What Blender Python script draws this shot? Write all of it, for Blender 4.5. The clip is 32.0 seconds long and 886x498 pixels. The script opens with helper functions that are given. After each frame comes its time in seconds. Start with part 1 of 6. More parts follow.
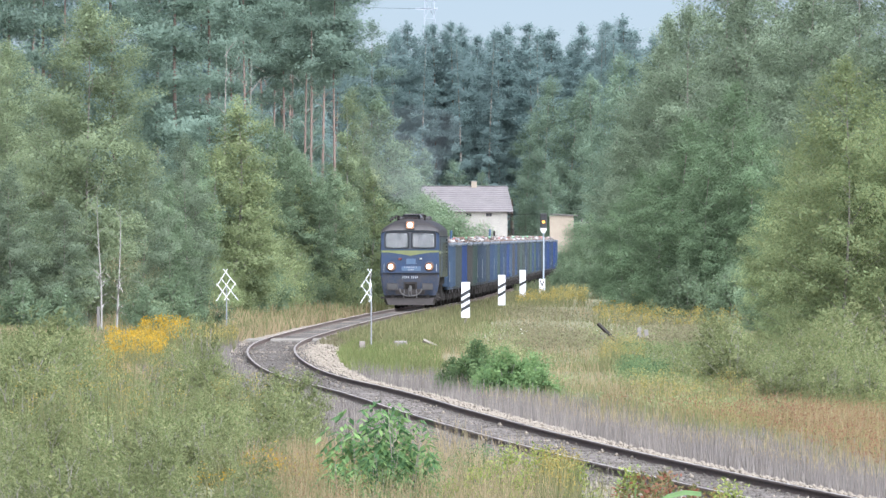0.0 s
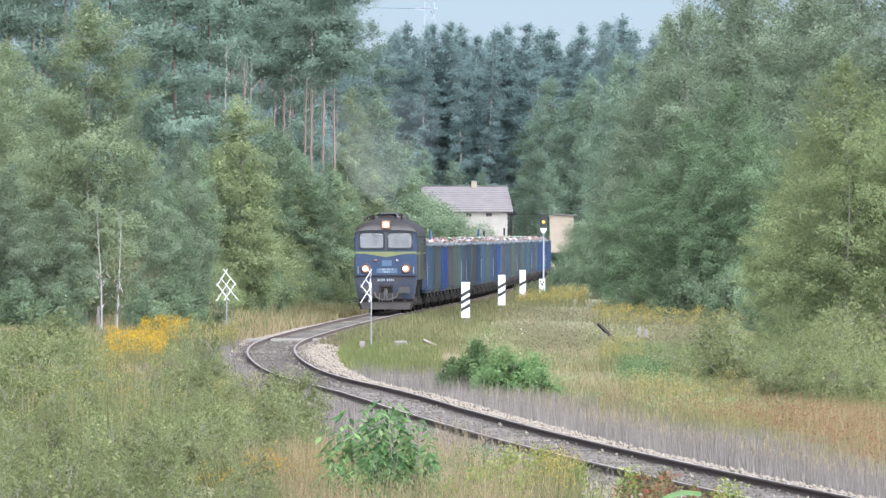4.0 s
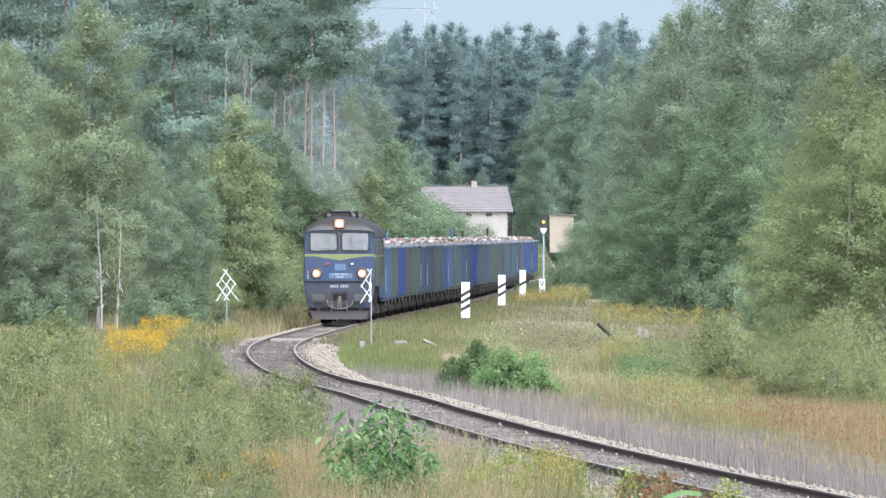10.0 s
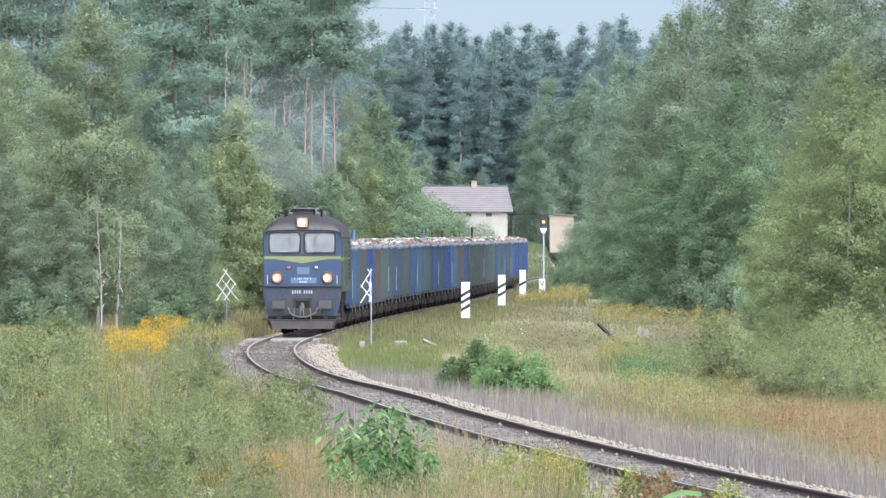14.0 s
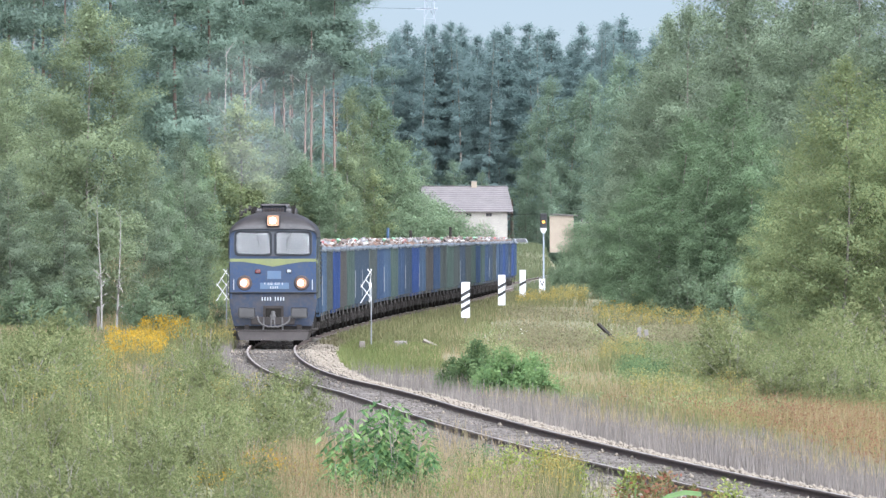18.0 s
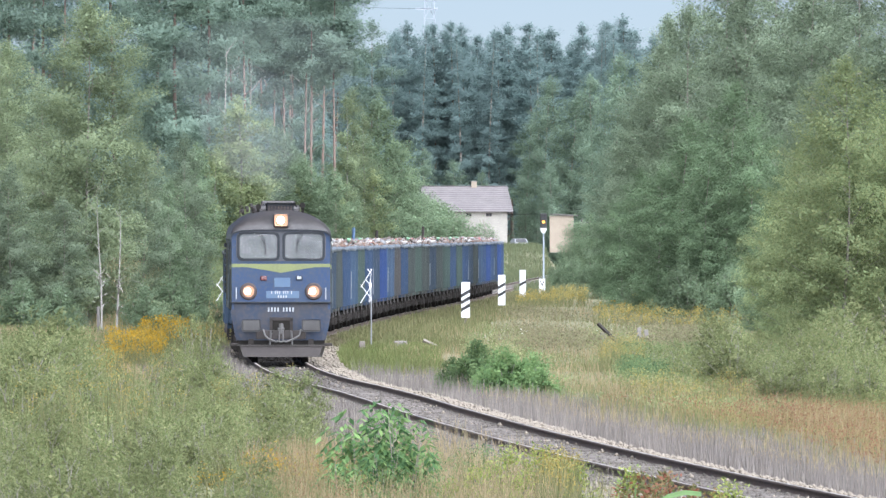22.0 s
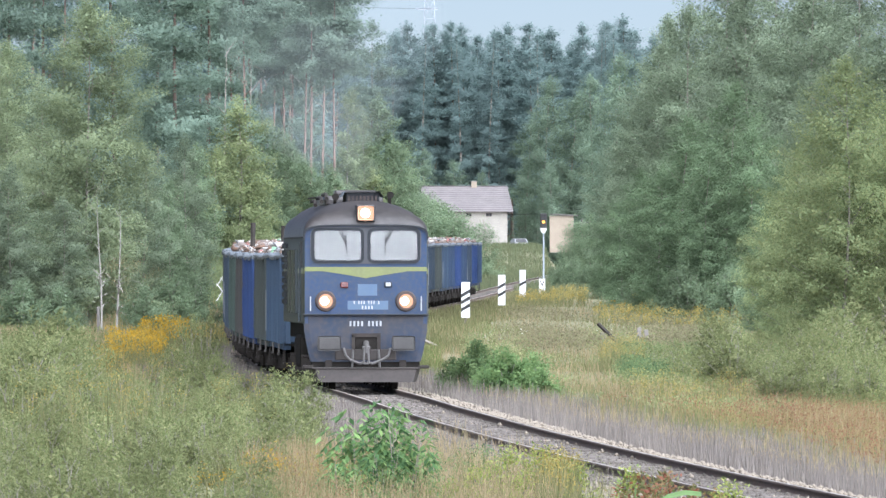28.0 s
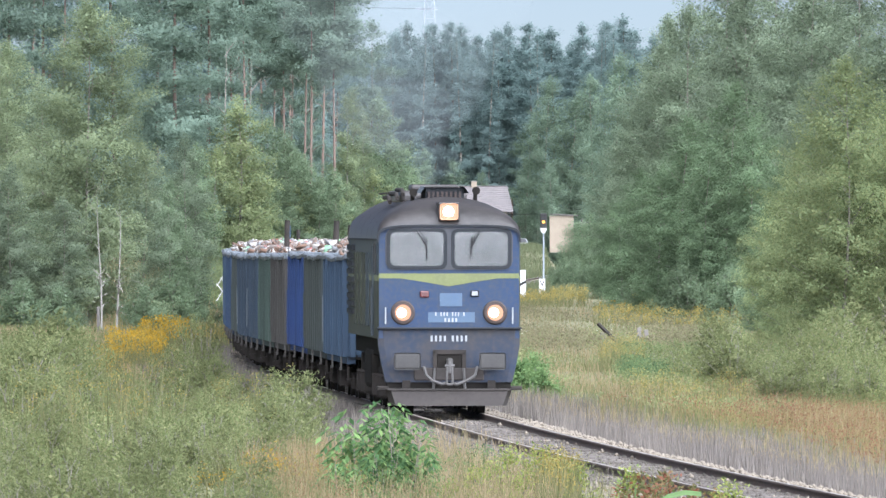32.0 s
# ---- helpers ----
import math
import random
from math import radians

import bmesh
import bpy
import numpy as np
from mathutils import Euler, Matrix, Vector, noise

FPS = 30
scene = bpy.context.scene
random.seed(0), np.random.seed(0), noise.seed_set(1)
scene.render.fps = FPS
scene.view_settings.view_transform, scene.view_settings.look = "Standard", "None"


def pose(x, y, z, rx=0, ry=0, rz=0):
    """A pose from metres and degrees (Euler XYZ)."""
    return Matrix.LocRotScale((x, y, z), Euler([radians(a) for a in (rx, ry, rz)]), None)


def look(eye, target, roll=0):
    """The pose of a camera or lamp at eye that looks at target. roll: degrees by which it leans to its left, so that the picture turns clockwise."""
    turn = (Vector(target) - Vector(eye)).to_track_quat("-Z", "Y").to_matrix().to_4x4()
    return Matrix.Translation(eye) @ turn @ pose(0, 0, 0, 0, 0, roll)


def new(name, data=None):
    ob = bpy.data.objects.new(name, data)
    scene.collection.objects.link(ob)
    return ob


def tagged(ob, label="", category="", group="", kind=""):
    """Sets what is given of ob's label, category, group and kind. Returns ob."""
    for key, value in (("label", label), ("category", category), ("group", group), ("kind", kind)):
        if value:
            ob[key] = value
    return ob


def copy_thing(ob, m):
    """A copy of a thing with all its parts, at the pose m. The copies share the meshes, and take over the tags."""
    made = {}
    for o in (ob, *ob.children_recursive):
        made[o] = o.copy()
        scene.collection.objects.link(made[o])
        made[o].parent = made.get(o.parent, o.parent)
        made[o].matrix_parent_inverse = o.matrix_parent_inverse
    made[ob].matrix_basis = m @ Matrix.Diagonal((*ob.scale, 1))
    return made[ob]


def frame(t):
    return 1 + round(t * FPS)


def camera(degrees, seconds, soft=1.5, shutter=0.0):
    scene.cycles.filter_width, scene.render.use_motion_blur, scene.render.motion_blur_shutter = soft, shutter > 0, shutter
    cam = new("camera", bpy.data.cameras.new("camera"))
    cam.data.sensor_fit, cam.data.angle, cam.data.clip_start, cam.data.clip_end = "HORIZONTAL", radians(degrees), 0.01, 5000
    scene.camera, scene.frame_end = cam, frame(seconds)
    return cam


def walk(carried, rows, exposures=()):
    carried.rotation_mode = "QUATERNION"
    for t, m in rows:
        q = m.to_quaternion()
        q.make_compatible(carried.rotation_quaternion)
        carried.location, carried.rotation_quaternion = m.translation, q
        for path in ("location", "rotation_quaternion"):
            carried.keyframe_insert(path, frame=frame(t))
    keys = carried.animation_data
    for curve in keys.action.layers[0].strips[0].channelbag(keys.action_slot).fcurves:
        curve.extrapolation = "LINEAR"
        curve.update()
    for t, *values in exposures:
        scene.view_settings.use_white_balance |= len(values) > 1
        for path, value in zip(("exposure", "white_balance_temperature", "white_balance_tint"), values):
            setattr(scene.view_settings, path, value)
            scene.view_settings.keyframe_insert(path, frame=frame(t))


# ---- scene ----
cam = camera(3.2660, 32.0, soft=1.42)
EXPOSURE = 2.2
EYE = (0.0, 0.0, 3.73)
VIEW = look(EYE, (0.0, 1000.0, 3.73 - 0.967))
walk(cam, [(0, VIEW), (32, VIEW)], [(0, EXPOSURE, 5660, 12), (32, EXPOSURE, 5660, 12)])

# ---- world and sun ----
SUN_EL, SUN_ROT = radians(43), radians(150)
world = bpy.data.worlds.new("world")
scene.world = world
world.use_nodes = True
_n = world.node_tree.nodes
_bg = _n["Background"]
_sky = _n.new("ShaderNodeTexSky")
_sky.sky_type = "NISHITA"
_sky.sun_disc = False
_sky.sun_elevation, _sky.sun_rotation = SUN_EL, SUN_ROT
_sky.air_density, _sky.dust_density, _sky.ozone_density = 0.7, 0.3, 1.5
_sky.altitude = 3000
_tint = _n.new("ShaderNodeMix")
_tint.data_type, _tint.blend_type = "RGBA", "MULTIPLY"
_tint.inputs[0].default_value = 1.0
_tint.inputs[7].default_value = (0.535, 0.478, 0.452, 1)
world.node_tree.links.new(_sky.outputs[0], _tint.inputs[6])
world.node_tree.links.new(_tint.outputs[2], _bg.inputs[0])
_bg.inputs[1].default_value = 0.036
sun = new("sun", bpy.data.lights.new("sun", "SUN"))
sun.data.energy, sun.data.angle, sun.data.color = 5.0, radians(115), (1.0, 0.98, 0.95)
sun.matrix_world = look((math.sin(SUN_ROT) * 50, math.cos(SUN_ROT) * 50, 50 * math.tan(SUN_EL)), (0, 0, 0))


# ---- materials ----
def _tree(name):
    m = bpy.data.materials.new(name)
    m.use_nodes = True
    t = m.node_tree
    return m, t.nodes, t.links, t.nodes["Principled BSDF"]


def mat(name, c1, c2=None, rough=0.7, scale=3.0, metal=0.0, bump=0.15, grain=40.0, c3=None, spec=0.5, obj_var=0.0, stretch=(1, 1, 1)):
    """Two noises (stains and grain) between c1, c2 and c3, and a fine relief."""
    m, n, l, b = _tree(name)
    c2 = c2 or tuple(v * 0.7 for v in c1)
    co = n.new("ShaderNodeTexCoord")
    mp = n.new("ShaderNodeMapping")
    mp.inputs["Scale"].default_value = stretch
    l.new(co.outputs["Object"], mp.inputs[0])
    big = n.new("ShaderNodeTexNoise")
    big.inputs["Scale"].default_value, big.inputs["Detail"].default_value = scale, 6
    fine = n.new("ShaderNodeTexNoise")
    fine.inputs["Scale"].default_value, fine.inputs["Detail"].default_value = grain, 4
    l.new(mp.outputs[0], big.inputs["Vector"])
    l.new(mp.outputs[0], fine.inputs["Vector"])
    r = n.new("ShaderNodeValToRGB")
    r.color_ramp.elements[0].position, r.color_ramp.elements[1].position = 0.35, 0.68
    r.color_ramp.elements[0].color, r.color_ramp.elements[1].color = (*c1, 1), (*c2, 1)
    l.new(big.outputs[0], r.inputs[0])
    mx = n.new("ShaderNodeMix")
    mx.data_type = "RGBA"
    r2 = n.new("ShaderNodeMapRange")
    r2.inputs[1].default_value, r2.inputs[2].default_value, r2.inputs[4].default_value = 0.45, 0.75, 0.6
    l.new(fine.outputs[0], r2.inputs[0])
    l.new(r2.outputs[0], mx.inputs[0])
    l.new(r.outputs[0], mx.inputs[6])
    mx.inputs[7].default_value = (*(c3 or tuple(v * 0.75 for v in c2)), 1)
    out = mx.outputs[2]
    if obj_var:
        oi = n.new("ShaderNodeObjectInfo")
        hs = n.new("ShaderNodeHueSaturation")
        mr = n.new("ShaderNodeMapRange")
        mr.inputs[3].default_value, mr.inputs[4].default_value = 1 - obj_var, 1 + obj_var
        l.new(oi.outputs["Random"], mr.inputs[0])
        l.new(mr.outputs[0], hs.inputs["Value"])
        l.new(out, hs.inputs["Color"])
        out = hs.outputs[0]
    l.new(out, b.inputs["Base Color"])
    b.inputs["Roughness"].default_value, b.inputs["Metallic"].default_value = rough, metal
    b.inputs["Specular IOR Level"].default_value = spec
    if bump:
        bp = n.new("ShaderNodeBump")
        bp.inputs["Strength"].default_value, bp.inputs["Distance"].default_value = bump, 0.02
        l.new(fine.outputs[0], bp.inputs["Height"])
        l.new(bp.outputs[0], b.inputs["Normal"])
    return m


def leafy(name, cols, rough=0.65, through_=0.5, obj_var=0.2, spec=0.12, mottle=0.25):
    """Leaves or blades: each takes its own colour between cols; light passes through."""
    m, n, l, b = _tree(name)
    g = n.new("ShaderNodeNewGeometry")
    r = n.new("ShaderNodeValToRGB")
    e = r.color_ramp.elements
    e[0].color, e[1].color = (*cols[0], 1), (*cols[-1], 1)
    for k, c in enumerate(cols[1:-1]):
        e.new((k + 1) / (len(cols) - 1)).color = (*c, 1)
    l.new(g.outputs["Random Per Island"], r.inputs[0])
    oi = n.new("ShaderNodeObjectInfo")
    hs = n.new("ShaderNodeHueSaturation")
    mr = n.new("ShaderNodeMapRange")
    mr.inputs[3].default_value, mr.inputs[4].default_value = 1 - obj_var, 1 + obj_var
    l.new(oi.outputs["Random"], mr.inputs[0])
    tc = n.new("ShaderNodeTexCoord")
    ns = n.new("ShaderNodeTexNoise")
    ns.inputs["Scale"].default_value = 0.45
    l.new(tc.outputs["Object"], ns.inputs["Vector"])
    m2 = n.new("ShaderNodeMapRange")
    m2.inputs[1].default_value, m2.inputs[2].default_value = 0.3, 0.7
    m2.inputs[3].default_value, m2.inputs[4].default_value = 1 - mottle, 1 + mottle
    l.new(ns.outputs[0], m2.inputs[0])
    ml = n.new("ShaderNodeMath")
    ml.operation = "MULTIPLY"
    l.new(mr.outputs[0], ml.inputs[0])
    l.new(m2.outputs[0], ml.inputs[1])
    l.new(ml.outputs[0], hs.inputs["Value"])
    l.new(r.outputs[0], hs.inputs["Color"])
    l.new(hs.outputs[0], b.inputs["Base Color"])
    b.inputs["Roughness"].default_value = rough
    b.inputs["Specular IOR Level"].default_value = spec
    t = n.new("ShaderNodeBsdfTranslucent")
    l.new(hs.outputs[0], t.inputs[0])
    s = n.new("ShaderNodeMixShader")
    s.inputs[0].default_value = through_
    l.new(b.outputs[0], s.inputs[1])
    l.new(t.outputs[0], s.inputs[2])
    l.new(s.outputs[0], n["Material Output"].inputs[0])
    return m


def glow(name, col, power, body=1.0):
    m, n, l, b = _tree(name)
    b.inputs["Base Color"].default_value = (*(body * v for v in col), 1)
    b.inputs["Emission Color"].default_value = (*col, 1)
    b.inputs["Emission Strength"].default_value = power
    return m


def glass(name):
    m, n, l, b = _tree(name)
    b.inputs["Base Color"].default_value = (0.9, 0.95, 0.95, 1)
    b.inputs["Roughness"].default_value = 0.04
    b.inputs["Transmission Weight"].default_value = 1.0
    b.inputs["IOR"].default_value = 1.45
    return m


M = {}
M["soil"] = mat("meadow_soil", (0.0858, 0.0858, 0.039), (0.1248, 0.1053, 0.0546), 0.95, 0.35, grain=9, bump=0.6, c3=(0.0702, 0.078, 0.0312))
M["ballast"] = mat("ballast_gravel", (0.135, 0.11, 0.077), (0.178, 0.146, 0.105), 0.95, 1.2, grain=14, bump=0.9, c3=(0.12, 0.102, 0.082))
M["stone"] = mat("ballast_stone", (0.125, 0.104, 0.078), (0.16, 0.135, 0.104), 0.9, 5, obj_var=0.2, c3=(0.075, 0.063, 0.05))
M["bed"] = mat("oily_track_bed", (0.042, 0.035, 0.028), (0.06, 0.05, 0.04), 0.95, 1.5, grain=16, bump=0.9, c3=(0.03, 0.025, 0.021))
M["rail_top"] = mat("worn_rail_steel", (0.27, 0.235, 0.2), (0.21, 0.18, 0.15), 0.35, 2, metal=0.25, bump=0.03)
M["edge_board"] = mat("grey_edge_board", (0.1496, 0.1364, 0.1188), (0.1144, 0.1038, 0.088), 0.9, 4, bump=0.3)
M["blue_low"] = mat("grimy_blue_paint", (0.014, 0.023, 0.044), (0.03, 0.029, 0.031), 0.7, 1.5, grain=9, c3=(0.044, 0.0387, 0.0352), bump=0.05, spec=0.2)
M["rail_side"] = mat("rusty_rail_steel", (0.06, 0.045, 0.036), (0.09, 0.06, 0.045), 0.85, 3, bump=0.2)
M["sleeper"] = mat("creosoted_timber", (0.06, 0.05, 0.043), (0.1, 0.087, 0.075), 0.9, 6, obj_var=0.25)
M["earth"] = mat("packed_earth", (0.1014, 0.0897, 0.0702), (0.1326, 0.117, 0.0897), 0.95, 1, grain=12, bump=0.5)
M["blue"] = mat("dusty_blue_paint", (0.0105, 0.025, 0.064), (0.019, 0.03, 0.053), 0.6, 1.3, grain=12, c3=(0.034, 0.036, 0.042), bump=0.05, spec=0.25)
M["blue_side"] = mat("sooty_blue_paint", (0.0264, 0.037, 0.0484), (0.037, 0.044, 0.044), 0.6, 1.5, grain=10, c3=(0.0352, 0.037, 0.0326), bump=0.05, spec=0.15)
M["olive"] = mat("dusty_olive_paint", (0.0396, 0.044, 0.0299), (0.0317, 0.0343, 0.0255), 0.65, 1.6, grain=10, c3=(0.0308, 0.0308, 0.0264), bump=0.05, spec=0.15)
M["lime"] = mat("yellow_green_paint", (0.082, 0.095, 0.02), (0.066, 0.075, 0.022), 0.5, 2, grain=15, bump=0.03, c3=(0.095, 0.105, 0.036))
M["roof"] = mat("sooty_roof_paint", (0.0137, 0.0117, 0.011), (0.0233, 0.0199, 0.0186), 0.5, 1.2, grain=8, spec=0.4, bump=0.05, c3=(0.042, 0.037, 0.035))
M["frame_dark"] = mat("black_rubber", (0.015, 0.017, 0.02), (0.022, 0.023, 0.026), 0.7, 3, bump=0.05, spec=0.15)
M["iron"] = mat("dirty_iron", (0.018, 0.016, 0.014), (0.03, 0.025, 0.022), 0.85, 3, bump=0.2, spec=0.2)
M["under"] = mat("greasy_underframe", (0.012, 0.011, 0.01), (0.019, 0.017, 0.015), 0.9, 2, bump=0.2, spec=0.05)
M["plough"] = mat("scraped_grey_steel", (0.031, 0.025, 0.022), (0.021, 0.017, 0.015), 0.85, 2.5, grain=15, bump=0.15)
M["buffer"] = mat("greasy_buffer_plate", (0.0324, 0.0302, 0.0288), (0.0216, 0.0202, 0.0194), 0.75, 4, bump=0.1)
M["hose"] = mat("grey_rubber_hose", (0.062, 0.058, 0.055), (0.04, 0.037, 0.035), 0.7, 6)
M["white"] = mat("white_enamel", (0.42, 0.42, 0.415), (0.36, 0.36, 0.35), 0.5, 3, grain=25, bump=0.03, c3=(0.4, 0.39, 0.36))
M["black"] = mat("black_enamel", (0.014, 0.014, 0.015), (0.022, 0.022, 0.022), 0.6, 3, bump=0.03, spec=0.2)
M["plate_blue"] = mat("light_blue_plate", (0.022, 0.05, 0.098), (0.03, 0.058, 0.098), 0.4, 3, bump=0.02)
M["red_lens"] = mat("red_marker_lens", (0.07, 0.014, 0.014), (0.05, 0.012, 0.012), 0.2, 3, bump=0)
M["blind"] = mat("pale_cab_blind", (0.078, 0.078, 0.078), (0.05, 0.052, 0.054), 0.9, 1.7, bump=0.1)
M["glass"] = glass("cab_glass")
M["lamp"] = glow("headlight_glow", (1.0, 0.86, 0.68), 6.0)
# both reflectors emit orange, in place of the halo round the lit lenses
M["lamp_rim"] = glow("headlight_reflector_halo", (1.0, 0.42, 0.19), 0.17, 0.1)
M["lamp_soft"] = glow("roof_lamp_reflector_halo", (1.0, 0.5, 0.26), 0.16, 0.12)
M["faded"] = mat("faded_white_paint", (0.2288, 0.2376, 0.2464), (0.176, 0.1848, 0.1936), 0.7, 6)
M["amber"] = glow("amber_signal_glow", (1.0, 0.42, 0.05), 0.55, 0.3)
M["galv"] = mat("galvanised_steel", (0.19, 0.195, 0.2), (0.15, 0.153, 0.156), 0.5, 4, metal=0.3, bump=0.05)
M["render_wall"] = mat("whitewashed_render", (0.2112, 0.198, 0.1716), (0.176, 0.1628, 0.1452), 0.95, 0.8, grain=6, bump=0.2, c3=(0.2816, 0.2552, 0.22))
M["asbestos"] = mat("grey_cement_roofing", (0.088, 0.0783, 0.0774), (0.0704, 0.0616, 0.0616), 0.9, 0.6, grain=5, bump=0.3, c3=(0.1144, 0.0994, 0.095))
M["shed_wall"] = mat("pale_brick_wall", (0.19, 0.16, 0.12), (0.16, 0.132, 0.1), 0.95, 1, grain=8, c3=(0.25, 0.2, 0.15))
M["concrete"] = mat("weathered_concrete", (0.15, 0.138, 0.125), (0.12, 0.108, 0.097), 0.95, 4, bump=0.3, c3=(0.17, 0.145, 0.128))
M["old_wood"] = mat("weathered_timber", (0.12, 0.1, 0.085), (0.17, 0.15, 0.13), 0.9, 5, bump=0.3)
M["dark_in"] = mat("dark_interior", (0.02, 0.02, 0.022), (0.03, 0.03, 0.03), 0.9, 3, bump=0)
M["bark_pine"] = mat("red_pine_bark", (0.135, 0.092, 0.07), (0.105, 0.08, 0.066), 0.95, 1.4, grain=8, bump=0.5, c3=(0.1014, 0.078, 0.0663))
M["bark_grey"] = mat("grey_bark", (0.2, 0.18, 0.15), (0.14, 0.125, 0.11), 0.95, 2, grain=9, bump=0.5)
M["bark_birch"] = mat("pale_birch_bark", (0.19, 0.178, 0.158), (0.14, 0.13, 0.115), 0.9, 1.6, grain=5, bump=0.2, c3=(0.1, 0.09, 0.08))
# dec, mid, dull and light: green leaves brightened to include the wood's haze
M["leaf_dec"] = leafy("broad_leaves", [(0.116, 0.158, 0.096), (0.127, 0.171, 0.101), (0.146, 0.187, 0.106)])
M["leaf_mid"] = leafy("fresh_broad_leaves", [(0.114, 0.163, 0.092), (0.123, 0.173, 0.097), (0.137, 0.185, 0.101)])
M["leaf_dull"] = leafy("dull_broad_leaves", [(0.134, 0.169, 0.111), (0.142, 0.179, 0.118), (0.157, 0.191, 0.124)])
M["leaf_slope"] = leafy("yellow_green_leaves", [(0.170, 0.206, 0.102), (0.189, 0.226, 0.109), (0.212, 0.242, 0.116)])
# far leaves: aerial haze coloured in as a paler, bluish green
M["leaf_far_haze"] = leafy("hazed_broad_leaves", [(0.134, 0.182, 0.129), (0.144, 0.194, 0.135), (0.157, 0.206, 0.140)], obj_var=0.12, mottle=0.15)
M["leaf_light"] = leafy("light_broad_leaves", [(0.140, 0.172, 0.100), (0.152, 0.185, 0.105), (0.170, 0.202, 0.107)])
M["leaf_yellow"] = leafy("yellowing_leaves", [(0.170, 0.212, 0.103), (0.187, 0.230, 0.109), (0.226, 0.243, 0.111)])
# needles lifted and greyed: the wood's haze is put into their base colours
M["leaf_dark"] = leafy("hazed_dark_needles", [(0.120, 0.166, 0.129), (0.128, 0.173, 0.134), (0.140, 0.186, 0.139)], through_=0.55, obj_var=0.15, mottle=0.18)
# paler and bluer than real needles, to stand in for distance haze
M["leaf_pine_haze"] = leafy("hazed_pine_needles", [(0.142, 0.198, 0.189), (0.152, 0.208, 0.198), (0.164, 0.219, 0.204)], through_=0.6, obj_var=0.1, mottle=0.12)
M["leaf_willow"] = leafy("willow_scrub_leaves", [(0.088, 0.112, 0.046), (0.121, 0.144, 0.059), (0.161, 0.177, 0.078), (0.222, 0.229, 0.113)])
M["leaf_bright"] = leafy("bright_green_leaves", [(0.084, 0.144, 0.06), (0.114, 0.1776, 0.0696), (0.156, 0.222, 0.0864)])
M["leaf_elder"] = leafy("elder_leaves", [(0.045, 0.09, 0.038), (0.07, 0.13, 0.05), (0.12, 0.19, 0.068), (0.16, 0.235, 0.085)])
M["leaf_bush"] = leafy("dark_bush_leaves", [(0.06, 0.098, 0.042), (0.08, 0.12, 0.05), (0.11, 0.15, 0.062)])
M["leaf_lime"] = leafy("lime_green_leaves", [(0.176, 0.2112, 0.0528), (0.264, 0.2904, 0.0792), (0.1056, 0.1584, 0.044)])
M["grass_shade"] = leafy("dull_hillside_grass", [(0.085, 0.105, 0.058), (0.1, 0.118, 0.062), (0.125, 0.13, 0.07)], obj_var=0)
M["petal"] = leafy("white_petals", [(0.4, 0.4, 0.36), (0.5, 0.49, 0.44)], obj_var=0)
M["weed_yellow"] = leafy("yellowing_weed_leaves", [(0.15, 0.155, 0.055), (0.19, 0.18, 0.06), (0.12, 0.14, 0.05)])
M["leaf_red"] = leafy("red_autumn_leaves", [(0.19, 0.06, 0.042), (0.2, 0.105, 0.06), (0.14, 0.13, 0.055), (0.1, 0.13, 0.048)])
M["grass_green"] = leafy("green_meadow_grass", [(0.0936, 0.1053, 0.0429), (0.1326, 0.1365, 0.0624), (0.1872, 0.1716, 0.0858)], obj_var=0)
M["grass_olive"] = leafy("dull_olive_weeds", [(0.117, 0.1092, 0.0624), (0.1482, 0.1287, 0.078), (0.1092, 0.1131, 0.0585)], obj_var=0)
M["grass_tan"] = leafy("dry_tan_grass", [(0.2223, 0.1704, 0.0963), (0.2816, 0.2223, 0.1334), (0.1927, 0.163, 0.0889)], obj_var=0)
M["grass_grey"] = leafy("dead_grey_stalks", [(0.0975, 0.0874, 0.0796), (0.1248, 0.1108, 0.1014), (0.156, 0.1365, 0.117)], obj_var=0, through_=0.2)
M["sorrel"] = leafy("rusty_sorrel_stalks", [(0.2, 0.15, 0.075), (0.165, 0.115, 0.06), (0.28, 0.23, 0.11)], obj_var=0)
M["grass_fresh"] = leafy("fresh_short_grass", [(0.0936, 0.117, 0.0429), (0.117, 0.1404, 0.0468), (0.156, 0.156, 0.0702)], obj_var=0)
M["seed"] = leafy("brown_seed_heads", [(0.156, 0.078, 0.0468), (0.2184, 0.117, 0.0702), (0.117, 0.0624, 0.039)], obj_var=0)
M["gold"] = leafy("goldenrod_blossom", [(0.305, 0.186, 0.017), (0.345, 0.225, 0.027), (0.239, 0.186, 0.040)], obj_var=0)
M["dim_gold"] = leafy("fading_goldenrod_blossom", [(0.217, 0.181, 0.057), (0.269, 0.212, 0.057), (0.179, 0.168, 0.074)], obj_var=0)


# ---- mesh helpers ----
def mesh_np(name, V, F, material):
    """A mesh from arrays of corners and of equal-sided faces."""
    me = bpy.data.meshes.new(name)
    V = np.asarray(V, np.float32).reshape(-1, 3)
    F = np.asarray(F, np.int32)
    k = F.shape[1]
    me.vertices.add(len(V))
    me.vertices.foreach_set("co", V.ravel())
    me.loops.add(F.size)
    me.loops.foreach_set("vertex_index", F.ravel())
    me.polygons.add(len(F))
    me.polygons.foreach_set("loop_start", np.arange(0, F.size, k, dtype=np.int32))
    me.polygons.foreach_set("loop_total", np.full(len(F), k, np.int32))
    me.update(calc_edges=True)
    me.validate()
    if material:
        me.materials.append(material)
    return me


